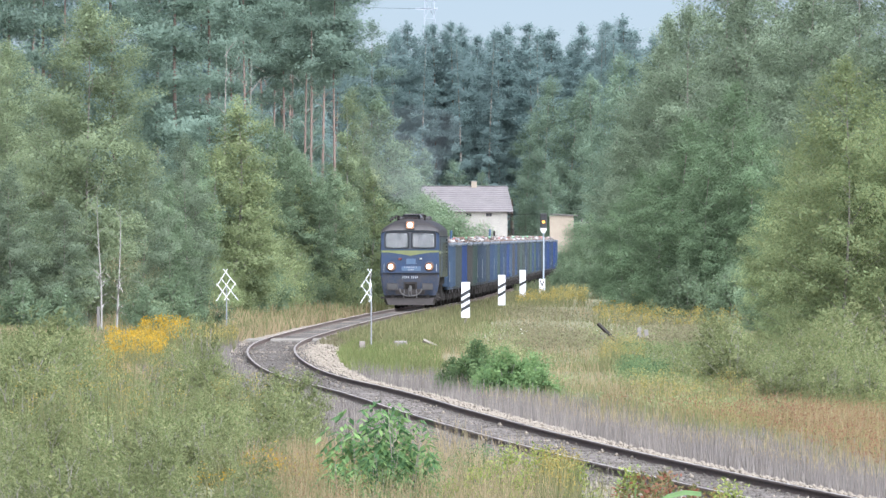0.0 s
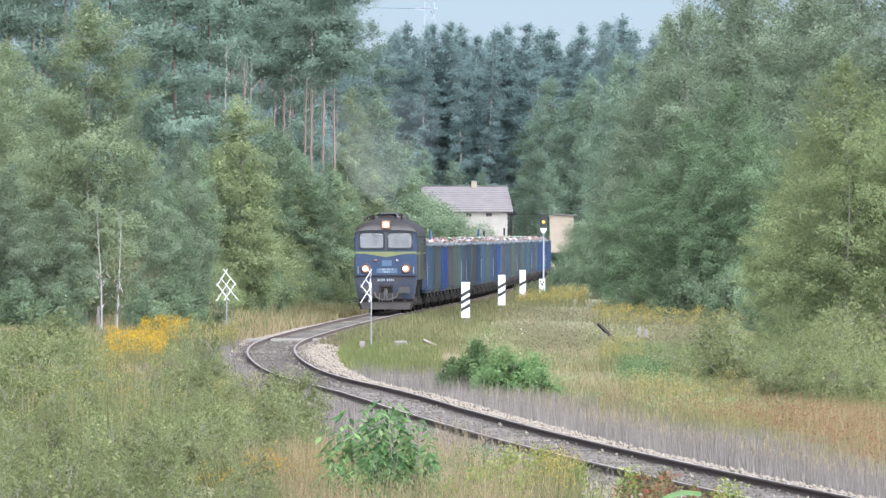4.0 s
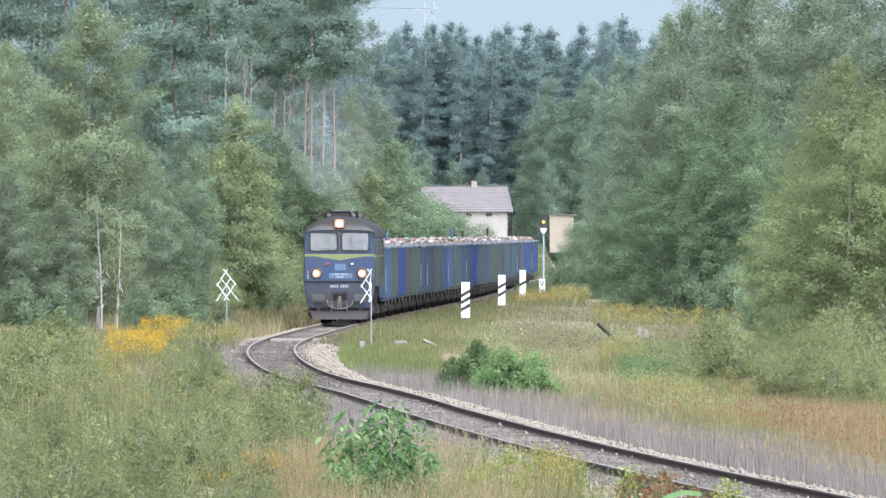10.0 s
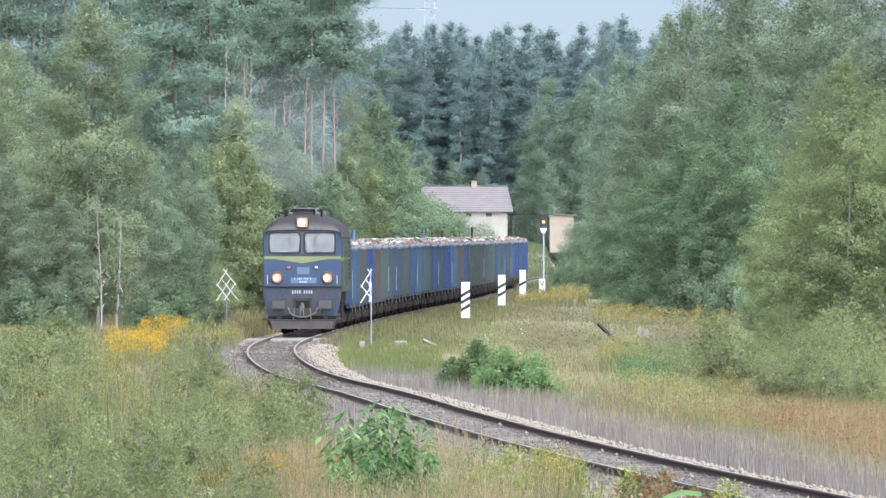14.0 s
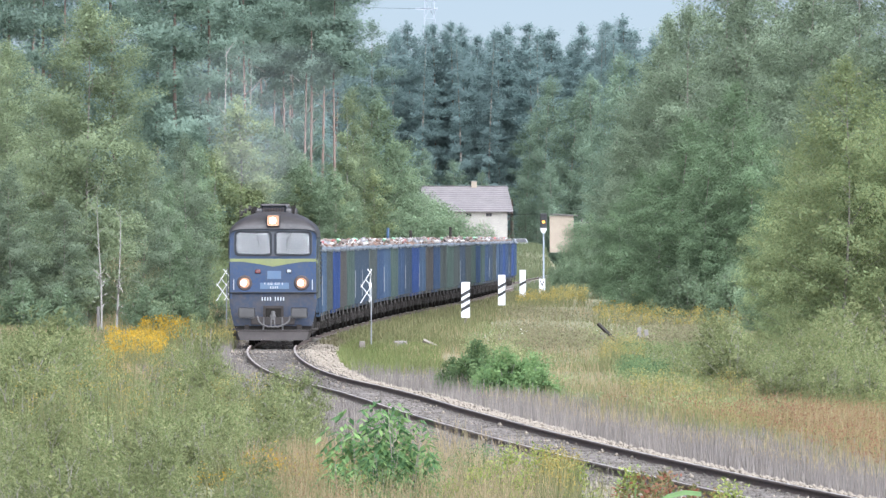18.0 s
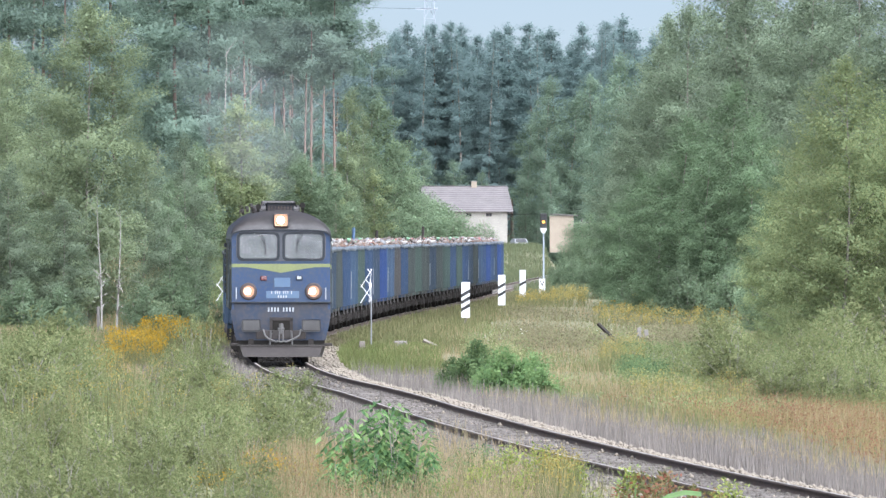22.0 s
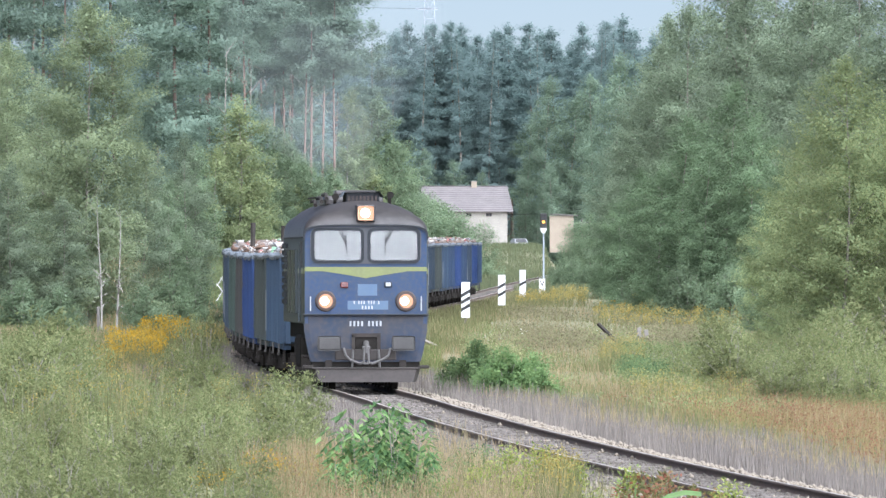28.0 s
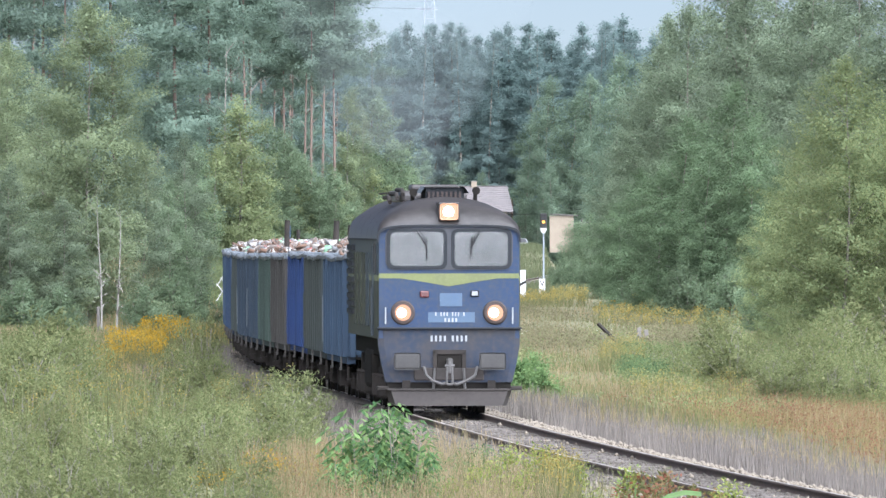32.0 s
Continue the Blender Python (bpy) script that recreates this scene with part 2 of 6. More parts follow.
def part(name, bm, material, parent=None, label="", smooth=False):
    """Links a bmesh or a mesh as one object under parent."""
    if isinstance(bm, bmesh.types.BMesh):
        me = bpy.data.meshes.new(name)
        bmesh.ops.recalc_face_normals(bm, faces=bm.faces[:])
        bm.to_mesh(me)
        bm.free()
        me.materials.append(material)
        if smooth:
            me.polygons.foreach_set("use_smooth", [True] * len(me.polygons))
    else:
        me = bm
    ob = new(name, me)
    if parent:
        ob.parent = parent
    if label:
        ob["label"] = label
    return ob


def at(ob, x, y, z, rx=0, ry=0, rz=0):
    ob.matrix_basis = pose(x, y, z, rx, ry, rz)
    return ob


def box(bm, x0, x1, y0, y1, z0, z1, bevel=0.0, m=None):
    r = bmesh.ops.create_cube(bm, size=1)
    vs = r["verts"]
    for v in vs:
        v.co = Vector((x0 + (v.co.x + 0.5) * (x1 - x0), y0 + (v.co.y + 0.5) * (y1 - y0), z0 + (v.co.z + 0.5) * (z1 - z0)))
    if m:
        bmesh.ops.transform(bm, matrix=m, verts=vs)
    if bevel:
        es = list({e for v in vs for e in v.link_edges})
        bmesh.ops.bevel(bm, geom=es, offset=bevel, segments=2, affect="EDGES", profile=0.5)
    return bm


def boxed(*a, **k):
    return box(bmesh.new(), *a, **k)


def tube(bm, p0, p1, r0, r1=None, n=10, caps=True):
    p0, p1 = Vector(p0), Vector(p1)
    d = p1 - p0
    q = d.to_track_quat("Z", "Y").to_matrix().to_4x4()
    bmesh.ops.create_cone(bm, cap_ends=caps, segments=n, radius1=r0, radius2=r0 if r1 is None else r1, depth=d.length,
                          matrix=Matrix.Translation((p0 + p1) / 2) @ q)
    return bm


def pipe(bm, pts, r, n=8):
    for a, b in zip(pts[:-1], pts[1:]):
        tube(bm, a, b, r, n=n)
    return bm


def empty(name, label="", category="", group="", kind=""):
    return tagged(new(name), label, category, group, kind)


# ---- plan: the line of the track, its distance from the eye and its sideways place ----
KY = [114.6, 189.1, 246.4, 303.6, 360.9, 418.2, 475.5, 532.8, 590.1, 653.1, 733.3, 825.0, 939.6, 1088.5, 1317.7, 1604.2]
KX = [11.1, 6.84, 3.59, 0.81, -1.6, -3.71, -5.19, -5.67, -5.17, -4.17, -2.6, -0.41, 1.86, 4.4, 8.6, 14.4]


def _spline(kx, ky):
    kx, ky = np.array(kx, float), np.array(ky, float)
    n, h = len(kx), np.diff(kx)
    A, r = np.eye(n), np.zeros(n)
    for i in range(1, n - 1):
        A[i, i - 1:i + 2] = h[i - 1], 2 * (h[i - 1] + h[i]), h[i]
        r[i] = 6 * ((ky[i + 1] - ky[i]) / h[i] - (ky[i] - ky[i - 1]) / h[i - 1])
    c = np.linalg.solve(A, r)

    def f(x):
        x = np.clip(np.asarray(x, float), kx[0], kx[-1])
        i = np.clip(np.searchsorted(kx, x) - 1, 0, n - 2)
        a, b, H = kx[i + 1] - x, x - kx[i], h[i]
        return (c[i] * a ** 3 + c[i + 1] * b ** 3) / (6 * H) + (ky[i] / H - c[i] * H / 6) * a + (ky[i + 1] / H - c[i + 1] * H / 6) * b
    return f


line = _spline(KY, KX)
_gy = np.linspace(114.6, 1604.2, 3001)
_gx = line(_gy)
_gs = np.concatenate([[0], np.cumsum(np.hypot(np.diff(_gy), np.diff(_gx)))])


# slight waves in the height of the worn line
rise = _spline([114.6, 250, 300, 320, 332, 345, 366, 385, 410, 425, 440, 460, 500, 560, 640, 1604.2], [0, 0, 0.01, 0.025, 0.035, 0.055, 0.055, 0.02, -0.035, -0.05, -0.05, -0.025, 0.01, 0, 0, 0])


def along(s):
    """The point of the line s metres from its near end."""
    y = np.interp(s, _gs, _gy)
    return Vector((float(line(y)), float(y), float(rise(y))))


def step(x, a, b):
    t = np.clip((np.asarray(x, float) - a) / (b - a), 0, 1)
    return t * t * (3 - 2 * t)


def ground_z(x, y):
    """The height of the ground; rail tops lie at 0."""
    x, y = np.asarray(x, float), np.asarray(y, float)
    e = x - line(y)
    z = -0.5 + 0.0 * x
    z = z + 2.4 * (1 - step(y, 17, 155))                                     # the bank on which the camera stands
    z = z + 0.06 * np.sin(x * 0.9 + y * 0.05) + 0.07 * np.sin(y * 0.11 + x * 0.3)
    z = z + step(-e, 3.5, 13) * step(y, 596, 688) * 3.2 * (1 - step(y, 917, 1146))   # wooded bank beside the line
    z = z + step(e, 2.5, 6) * step(y, 619, 733) * 0.35
    z = z + step(np.maximum(np.abs(e), 14 * step(y, 1432, 1800)), 4, 14) * step(y, 1031, 1833) * 2.6
    return np.where(np.abs(e) < 3, np.minimum(z, -0.55), z)


def gz(x, y):
    return float(ground_z(x, y))


def put(b, y):
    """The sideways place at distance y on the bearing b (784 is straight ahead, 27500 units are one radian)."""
    return (b - 784) * y / 27500.0


# ---- ground and track ----
def build_ground():
    xs = np.concatenate([[-4000, -1800, -700, -300, -160, -110], np.arange(-80, 80.1, 1.6), [110, 160, 300, 700, 1800, 4000]])
    ys = np.concatenate([[-1500, -400, -100, -20], np.arange(0, 2250, 8), [2400, 2700, 3200, 4200, 6000]])
    X, Y = np.meshgrid(xs, ys)
    Z = ground_z(X, Y)
    V = np.stack([X, Y, Z], -1).reshape(-1, 3)
    w = len(xs)
    i = (np.arange(len(ys) - 1)[:, None] * w + np.arange(w - 1)[None]).ravel()
    me = mesh_np("ground", V, np.stack([i, i + 1, i + w + 1, i + w], 1), M["soil"])
    me.polygons.foreach_set("use_smooth", [True] * len(me.polygons))
    tagged(new("ground", me), "rough overgrown meadow soil beside the railway", "ground", kind="structure")


def sweep(name, prof, y0, y1, ds, material, jitter=0.0):
    """A profile of (sideways, height) drawn along the line of the track."""
    ss = np.arange(np.interp(y0, _gy, _gs), np.interp(y1, _gy, _gs), ds)
    P = np.array([along(s)[:2] for s in ss])
    T = np.gradient(P, axis=0)
    T /= np.linalg.norm(T, axis=1)[:, None]
    N = np.stack([T[:, 1], -T[:, 0]], 1)
    prof = np.array(prof)
    k = len(prof)
    rng = np.random.default_rng(4)
    off = prof[None, :, 0] + rng.normal(0, 1, (len(ss), k)) * jitter
    V = np.stack([P[:, None, 0] + N[:, None, 0] * off, P[:, None, 1] + N[:, None, 1] * off,
                  np.broadcast_to(prof[None, :, 1], off.shape) + rise(P[:, 1])[:, None] + rng.normal(0, 1, off.shape) * jitter * 0.35], -1)
    F = []
    a = np.arange(len(ss) - 1)[:, None] * k
    j = np.arange(k - 1)[None]
    F = np.stack([a + j, a + j + 1, a + j + k + 1, a + j + k], -1).reshape(-1, 4)
    return mesh_np(name, V.reshape(-1, 3), F, material)


def build_track():
    tagged(new("ballast_bed", sweep("ballast_bed", [(-3.0, -0.62), (-2.4, -0.42), (-1.7, -0.2), (-1.3, -0.17), (1.3, -0.17), (1.7, -0.2), (2.4, -0.42), (3.0, -0.62)],
                                    116, 1600, 1.0, M["ballast"], 0.07)), "pinkish grey gravel ballast shoulder of the railway", "ballast", kind="structure")
    tagged(new("track_bed", sweep("track_bed", [(-1.22, -0.185), (-0.85, -0.15), (0, -0.14), (0.85, -0.15), (1.22, -0.185)],
                                  116, 1600, 1.0, M["bed"], 0.02)), "dark oily gravel between the rails", "track bed", kind="structure")
    track = empty("railway_track", "worn steel rails curving on dark sleepers", "railway", kind="structure")
    for o in (-0.7525, 0.7525):
        h = 0.0355
        prof = [(o - 0.075, -0.172), (o - 0.075, -0.16), (o - 0.012, -0.14), (o - 0.01, -0.045), (o - h, -0.038), (o - h, -0.006), (o - h + 0.006, 0)]
        prof = prof + [(2 * o - a, b) for a, b in reversed(prof)]
        r = new("rail", sweep("rail", prof, 116, 1600, 1.5, M["rail_side"]))
        r.parent = track
        part("running_surface", sweep("running_surface", [(o - 0.031, 0.001), (o - 0.02, 0.0045), (o + 0.02, 0.0045), (o + 0.031, 0.001)], 116, 1600, 1.5, M["rail_top"]), None, r, "polished rail head")
    me = bpy.data.meshes.new("sleeper")
    bm = boxed(-1.3, 1.3, -0.12, 0.12, -0.3, -0.125, 0.02)
    bm.to_mesh(me)
    bm.free()
    me.materials.append(M["sleeper"])
    rng = random.Random(3)
    s0 = float(np.interp(197, _gy, _gs))
    V0 = np.array([v.co for v in me.vertices])
    F0 = [tuple(p.vertices) for p in me.polygons]
    far_v, far_f = [], []
    for k in range(1500):
        p, q = along(s0 + k * 0.65), along(s0 + k * 0.65 + 0.5)
        rz = math.degrees(math.atan2(-(q.x - p.x), q.y - p.y)) + rng.uniform(-1, 1)
        m = pose(p.x, p.y, p.z + rng.uniform(-0.012, 0.006), 0, 0, rz)
        if k < 300:
            ob = new("sleeper", me)
            ob.parent, ob.matrix_basis = track, m
        else:
            b = len(far_v)
            far_v += [m @ Vector((x, y, z)) for x, y, z in ((-1.3, -0.12, -0.13), (1.3, -0.12, -0.13), (1.3, 0.12, -0.13), (-1.3, 0.12, -0.13))]
            far_f.append((b, b + 1, b + 2, b + 3))
    part("far_sleepers", mesh_np("far_sleepers", far_v, far_f, M["sleeper"]), None, track)["kind"] = "stuff"
    # loose stones along both shoulders
    n = 6000
    r = np.random.default_rng(8)
    y = 197 + 378 * r.random(n) ** 1.5
    side = np.where(r.random(n) < 0.8, 1, -1)
    off = side * np.abs(r.normal(1.55, 0.42, n))
    inside = r.random(n) < 0.015
    off = np.where(inside, r.uniform(-1.2, 1.2, n), off)
    x = line(y) + off
    sz = r.uniform(0.022, 0.055, n)
    top = np.where(np.abs(off) < 1.3, -0.14, np.where(np.abs(off) < 1.75, -0.18, -0.2 - (np.abs(off) - 1.75) * 0.26))
    base = np.array([(1, 0, 0), (-1, 0, 0), (0, 1, 0), (0, -1, 0), (0, 0, 1), (0, 0, -1)], float)
    tri = np.array([(0, 2, 4), (2, 1, 4), (1, 3, 4), (3, 0, 4), (2, 0, 5), (1, 2, 5), (3, 1, 5), (0, 3, 5)])
    V = base[None] * sz[:, None, None] * r.uniform(0.6, 1.4, (n, 6, 1)) + np.stack([x, y, top + sz * 0.4 + rise(y)], -1)[:, None]
    F = (tri[None] + (np.arange(n) * 6)[:, None, None]).reshape(-1, 3)
    tagged(new("loose_ballast", mesh_np("loose_ballast", V.reshape(-1, 3), F, M["stone"])), "loose pale ballast stones beside the rails", "gravel", kind="stuff")
    n = 9000
    y = 197 + 378 * r.random(n) ** 1.4
    off = r.uniform(-1.28, 1.28, n)
    off = np.where(np.abs(np.abs(off) - 0.7525) < 0.1, off * 0.8, off)
    sz = r.uniform(0.02, 0.05, n)
    V = base[None] * sz[:, None, None] * r.uniform(0.6, 1.4, (n, 6, 1)) + np.stack([line(y) + off, y, -0.15 + sz * 0.3 + rise(y)], -1)[:, None]
    F = (tri[None] + (np.arange(n) * 6)[:, None, None]).reshape(-1, 3)
    tagged(new("oily_ballast", mesh_np("oily_ballast", V.reshape(-1, 3), F, M["bed"])), "oil-darkened stones between the rails", "gravel", kind="stuff")


def build_crossing():
    """The unpaved level crossing, with boards at the rails."""
    y = 557.0
    x = float(line(y))
    cr = empty("level_crossing", "narrow earth level crossing with pale timber edge boards", "level crossing", kind="structure")
    for x0, x1 in ((x - 1.5, x - 0.86), (x - 0.64, x + 0.64), (x + 0.86, x + 1.5)):
        part("crossing_board", boxed(x0, x1, y - 0.2, y + 0.2, -0.16, -0.04, 0.02), M["edge_board"], cr, "weathered timber edge board")
        part("crossing_fill", boxed(x0, x1, y + 0.21, y + 4.6, -0.2, -0.035, 0.03), M["earth"], cr, "packed earth fill")


build_ground()
build_track()
build_crossing()


# ---- the train ----
M["band"] = mat("grimy_grey_paint", (0.032, 0.034, 0.04), (0.045, 0.046, 0.05), 0.6, 2, bump=0.03, spec=0.25)
M["rust_ring"] = mat("rust_stained_housing", (0.042, 0.028, 0.022), (0.03, 0.022, 0.02), 0.85, 4, grain=14)
M["latch"] = mat("worn_latch_steel", (0.075, 0.068, 0.06), (0.04, 0.036, 0.033), 0.85, 5)
M["grab"] = mat("worn_pale_rail", (0.16, 0.165, 0.17), (0.1, 0.105, 0.11), 0.7, 5)
M["rim"] = mat("worn_rim_paint", (0.06, 0.072, 0.084), (0.042, 0.05, 0.058), 0.7, 2, grain=8, c3=(0.09, 0.088, 0.085))


def loco_profile(hw, zb, zs, zt, e, n=16):
    pts = [(-hw, zb), (-hw, (zb + zs) / 2), (-hw, zs)]
    for k in range(1, n):
        a = math.pi * (1 - k / n)
        c, s = math.cos(a), math.sin(a)
        pts.append((hw * math.copysign(abs(c) ** e, c), zs + (zt - zs) * abs(s) ** e))
    return pts + [(hw, zs), (hw, (zb + zs) / 2), (hw, zb)]


def loft(bm, rings):
    vs = [[bm.verts.new(p) for p in r] for r in rings]
    for a, b in zip(vs[:-1], vs[1:]):
        for i in range(len(a) - 1):
            bm.faces.new((a[i], a[i + 1], b[i + 1], b[i]))
    return vs


def wheelset(parent, y, r, material=None):
    bm = bmesh.new()
    for s in (-1, 1):
        tube(bm, (s * 0.69, 0, 0), (s * 0.82, 0, 0), r, n=28)
        tube(bm, (s * 0.66, 0, 0), (s * 0.69, 0, 0), r + 0.03, n=28)
        tube(bm, (s * 0.82, 0, 0), (s * 0.86, 0, 0), r * 0.35, n=16)
    tube(bm, (-0.7, 0, 0), (0.7, 0, 0), 0.08, n=12)
    return at(part("wheelset", bm, M["under"], parent, "greasy steel wheels on one axle"), 0, y, r)


def text_bars(parent, x0, x1, z0, z1, groups, y, material):
    """A row of character-sized bars, in groups."""
    total = sum(groups) + 0.8 * (len(groups) - 1)
    w = (x1 - x0) / total
    x = x0
    for g in groups:
        for _ in range(g):
            part("painted_mark", boxed(x + w * 0.22, x + w * 0.7, y - 0.006, y, z0, z1), material, parent)
            x += w
        x += 0.8 * w


def locomotive():
    t = empty("diesel_locomotive", "dirty blue diesel locomotive with yellow-green chevron and lit headlights", "locomotive")
    secs = [(0.0, 1.44, 3.56, 3.9, 0.42), (0.06, 1.465, 3.58, 3.98, 0.46), (0.3, 1.475, 3.6, 4.16, 0.58), (0.7, 1.475, 3.6, 4.3, 0.72), (1.3, 1.475, 3.58, 4.42, 0.85),
            (2.0, 1.475, 3.58, 4.47, 0.92), (9.0, 1.475, 3.58, 4.5, 0.95), (15.6, 1.475, 3.58, 4.5, 0.95), (16.4, 1.47, 3.6, 4.3, 0.7), (16.9, 1.44, 3.56, 3.9, 0.45)]
    n = 16
    rings = [[(x, y, z) for x, z in loco_profile(hw, 1.56, zs, zt, e, n)] for y, hw, zs, zt, e in secs]
    # front and rear faces
    for name, k in (("cab_front", 0), ("cab_rear", -1)):
        bm = bmesh.new()
        bm.faces.new([bm.verts.new(p) for p in rings[k]])
        r = bmesh.ops.extrude_face_region(bm, geom=bm.faces[:])
        for v in r["geom"]:
            if isinstance(v, bmesh.types.BMVert):
                v.co.y += 0.03 if k == 0 else -0.03
        part(name, bm, M["blue"], t, "blue painted cab face with dust and stains" if k == 0 else "")
    for s, i0 in ((-1, 0), (1, len(rings[0]) - 3)):
        for name, z0, z1, m in (("upper_side", 2.86, 3.6, M["blue_side"]), ("lower_side", 1.56, 2.74, M["olive"])):
            bm = bmesh.new()
            vs = loft(bm, [[(s * hw, y, z0), (s * hw, y, z1 if name == "lower_side" else zs)] for y, hw, zs, zt, e in secs])
            part(name, bm, m, t, "sooty engine side")
        bm = bmesh.new()
        loft(bm, [[(s * (hw + 0.004), y, 2.74), (s * (hw + 0.004), y, 2.86)] for y, hw, zs, zt, e in secs])
        part("side_stripe", bm, M["lime"], t, "yellow-green stripe")
    bm = bmesh.new()
    loft(bm, [r[2:-2] for r in rings])
    part("roof", bm, M["roof"], t, "sooty rounded roof", smooth=True)
    bm = bmesh.new()
    brow = loco_profile(1.475, 1.56, 3.55, 3.9, 0.42)[2:-2]
    inner_brow = loco_profile(1.44, 1.56, 3.53, 3.855, 0.42)[2:-2]
    loft(bm, [[(x, -0.07, z) for x, z in inner_brow], [(x, -0.07, z) for x, z in brow], [(x, 0.08, z + 0.01) for x, z in brow]])
    part("roof_brow", bm, M["frame_dark"], t, "dark lip over the windscreens")
    part("roof_gutter", boxed(-1.5, -1.47, 0.5, 16.4, 3.57, 3.61), M["frame_dark"], t)
    part("roof_gutter", boxed(1.47, 1.5, 0.5, 16.4, 3.57, 3.61), M["frame_dark"], t)
    for y in (3.2, 6.0, 9.2, 12.5):
        bm = bmesh.new()
        loft(bm, [[(x * 1.004, y + d, z + 0.012) for x, z in loco_profile(1.475, 1.56, 3.58, 4.49, 0.94)[2:-2]] for d in (-0.03, 0.03)])
        part("roof_seam", bm, M["frame_dark"], t)
    # louvres towards the rear and doors of the engine room
    for s in (-1, 1):
        for k in range(9):
            part("louvre", boxed(s * 1.47, s * 1.53, 12.4, 15.6, 2.0 + k * 0.17, 2.1 + k * 0.17, 0.01), M["frame_dark"], t)
        for y in (4.4, 6.6, 8.8, 11.0):
            part("side_hatch", boxed(s * 1.472, s * 1.492, y, y + 1.3, 1.8, 3.3, 0.01), M["olive"] if y > 5 else M["blue_side"], t)
        part("cab_door", boxed(s * 1.472, s * 1.49, 1.9, 2.55, 1.62, 3.45, 0.01), M["blue_side"], t)
        part("cab_side_window", boxed(s * 1.475, s * 1.492, 0.75, 1.45, 2.9, 3.5, 0.01), M["dark_in"], t)
        part("side_handrail", tube(bmesh.new(), (s * 1.53, 1.75, 1.6), (s * 1.53, 1.75, 2.6), 0.015, n=6), M["rim"], t)
    # chevron
    bm = bmesh.new()
    zt, zb = 2.895, 2.795
    top = [(-1.44, zt), (1.44, zt)]
    low = [(1.44, zb), (1.0, zb), (0.45, 2.71), (0.0, 2.63), (-0.45, 2.71), (-1.0, zb), (-1.44, zb)]
    bm.faces.new([bm.verts.new((x, -0.008, z)) for x, z in top + low])
    r = bmesh.ops.extrude_face_region(bm, geom=bm.faces[:])
    for v in r["geom"]:
        if isinstance(v, bmesh.types.BMVert):
            v.co.y += 0.008
    part("chevron", bm, M["lime"], t, "yellow-green chevron stripe")
    # window band and windscreens
    bm = boxed(-1.31, 1.31, -0.012, 0.0, 2.97, 3.84)
    bmesh.ops.bevel(bm, geom=[e for e in bm.edges if abs(e.verts[0].co.y - e.verts[1].co.y) > 0.004], offset=0.2, segments=6, affect="EDGES", profile=0.5)
    part("window_band", bm, M["band"], t, "grimy grey rounded band round the windscreens")
    for x0, x1 in ((-1.21, -0.115), (0.115, 1.21)):
        z0, z1 = 3.05, 3.75
        fr = boxed(x0 - 0.075, x1 + 0.075, -0.035, -0.012, z0 - 0.07, z1 + 0.06)
        bmesh.ops.bevel(fr, geom=[e for e in fr.edges if abs(e.verts[0].co.y - e.verts[1].co.y) > 0.004], offset=0.14, segments=5, affect="EDGES", profile=0.5)
        w = part("windscreen", fr, M["frame_dark"], t, "rounded rubber windscreen frame")
        pane = boxed(x0, x1, -0.05, -0.042, z0, z1)
        es = [e for e in pane.edges if abs(e.verts[0].co.y - e.verts[1].co.y) > 0.004]
        bmesh.ops.bevel(pane, geom=es, offset=0.12, segments=5, affect="EDGES", profile=0.5)
        bl = pane.copy()
        bmesh.ops.translate(bl, vec=(0, 0.006, 0), verts=bl.verts[:])
        part("sun_blind", bl, M["blind"], w, "pale blind behind the glass")
        g = part("glass", pane, M["glass"], w, "windscreen glass")
        g.visible_shadow = False
        c = (x0 + x1) / 2
        s = 1 if c > 0 else -1
        bm = bmesh.new()
        pipe(bm, [(c - s * 0.01, -0.075, z1 + 0.02), (c - s * 0.21, -0.08, z1 - 0.31)], 0.012, 6)
        pipe(bm, [(c - s * 0.09, -0.075, z1 + 0.02), (c - s * 0.21, -0.08, z1 - 0.29)], 0.009, 6)
        pipe(bm, [(c - s * 0.195, -0.065, z1 - 0.1), (c - s * 0.21, -0.06, z1 - 0.56)], 0.013, 6)
        part("wiper", bm, M["black"], w)
    # lamps
    for x in (-0.9475, 0.9475):
        l = part("headlight", tube(bmesh.new(), (x, -0.06, 2.09), (x, 0.02, 2.09), 0.225, 0.26, 24), M["rust_ring"], t, "round headlight housing with rusty edge")
        part("headlight_ring", tube(bmesh.new(), (x, -0.075, 2.09), (x, -0.055, 2.09), 0.195, n=24), M["rust_ring"], l)
        part("headlight_lens", tube(bmesh.new(), (x - 0.03, -0.1, 2.09), (x - 0.03, -0.07, 2.09), 0.092, n=24), M["lamp"], l, "warm lit headlight lens")
        part("reflector", tube(bmesh.new(), (x, -0.08, 2.09), (x, -0.07, 2.09), 0.165, n=24), M["lamp_rim"], l, "glowing headlight reflector")
        part("front_handrail", tube(bmesh.new(), (x + math.copysign(0.36, x), -0.05, 1.86), (x + math.copysign(0.36, x), -0.05, 2.2), 0.018, n=6), M["faded"], t, "white grab rail")
    h = part("roof_headlight", boxed(-0.22, 0.22, 0.0, 0.9, 3.965, 4.365, 0.03), M["roof"], t, "square housing of the roof headlight")
    part("reflector", boxed(-0.19, 0.19, -0.012, 0.003, 3.995, 4.335, 0.05), M["lamp_soft"], h, "glowing headlight reflector")
    part("headlight_lens", tube(bmesh.new(), (-0.01, -0.03, 4.165), (-0.01, 0.0, 4.165), 0.105, n=24), M["lamp"], h, "warm lit headlight lens")
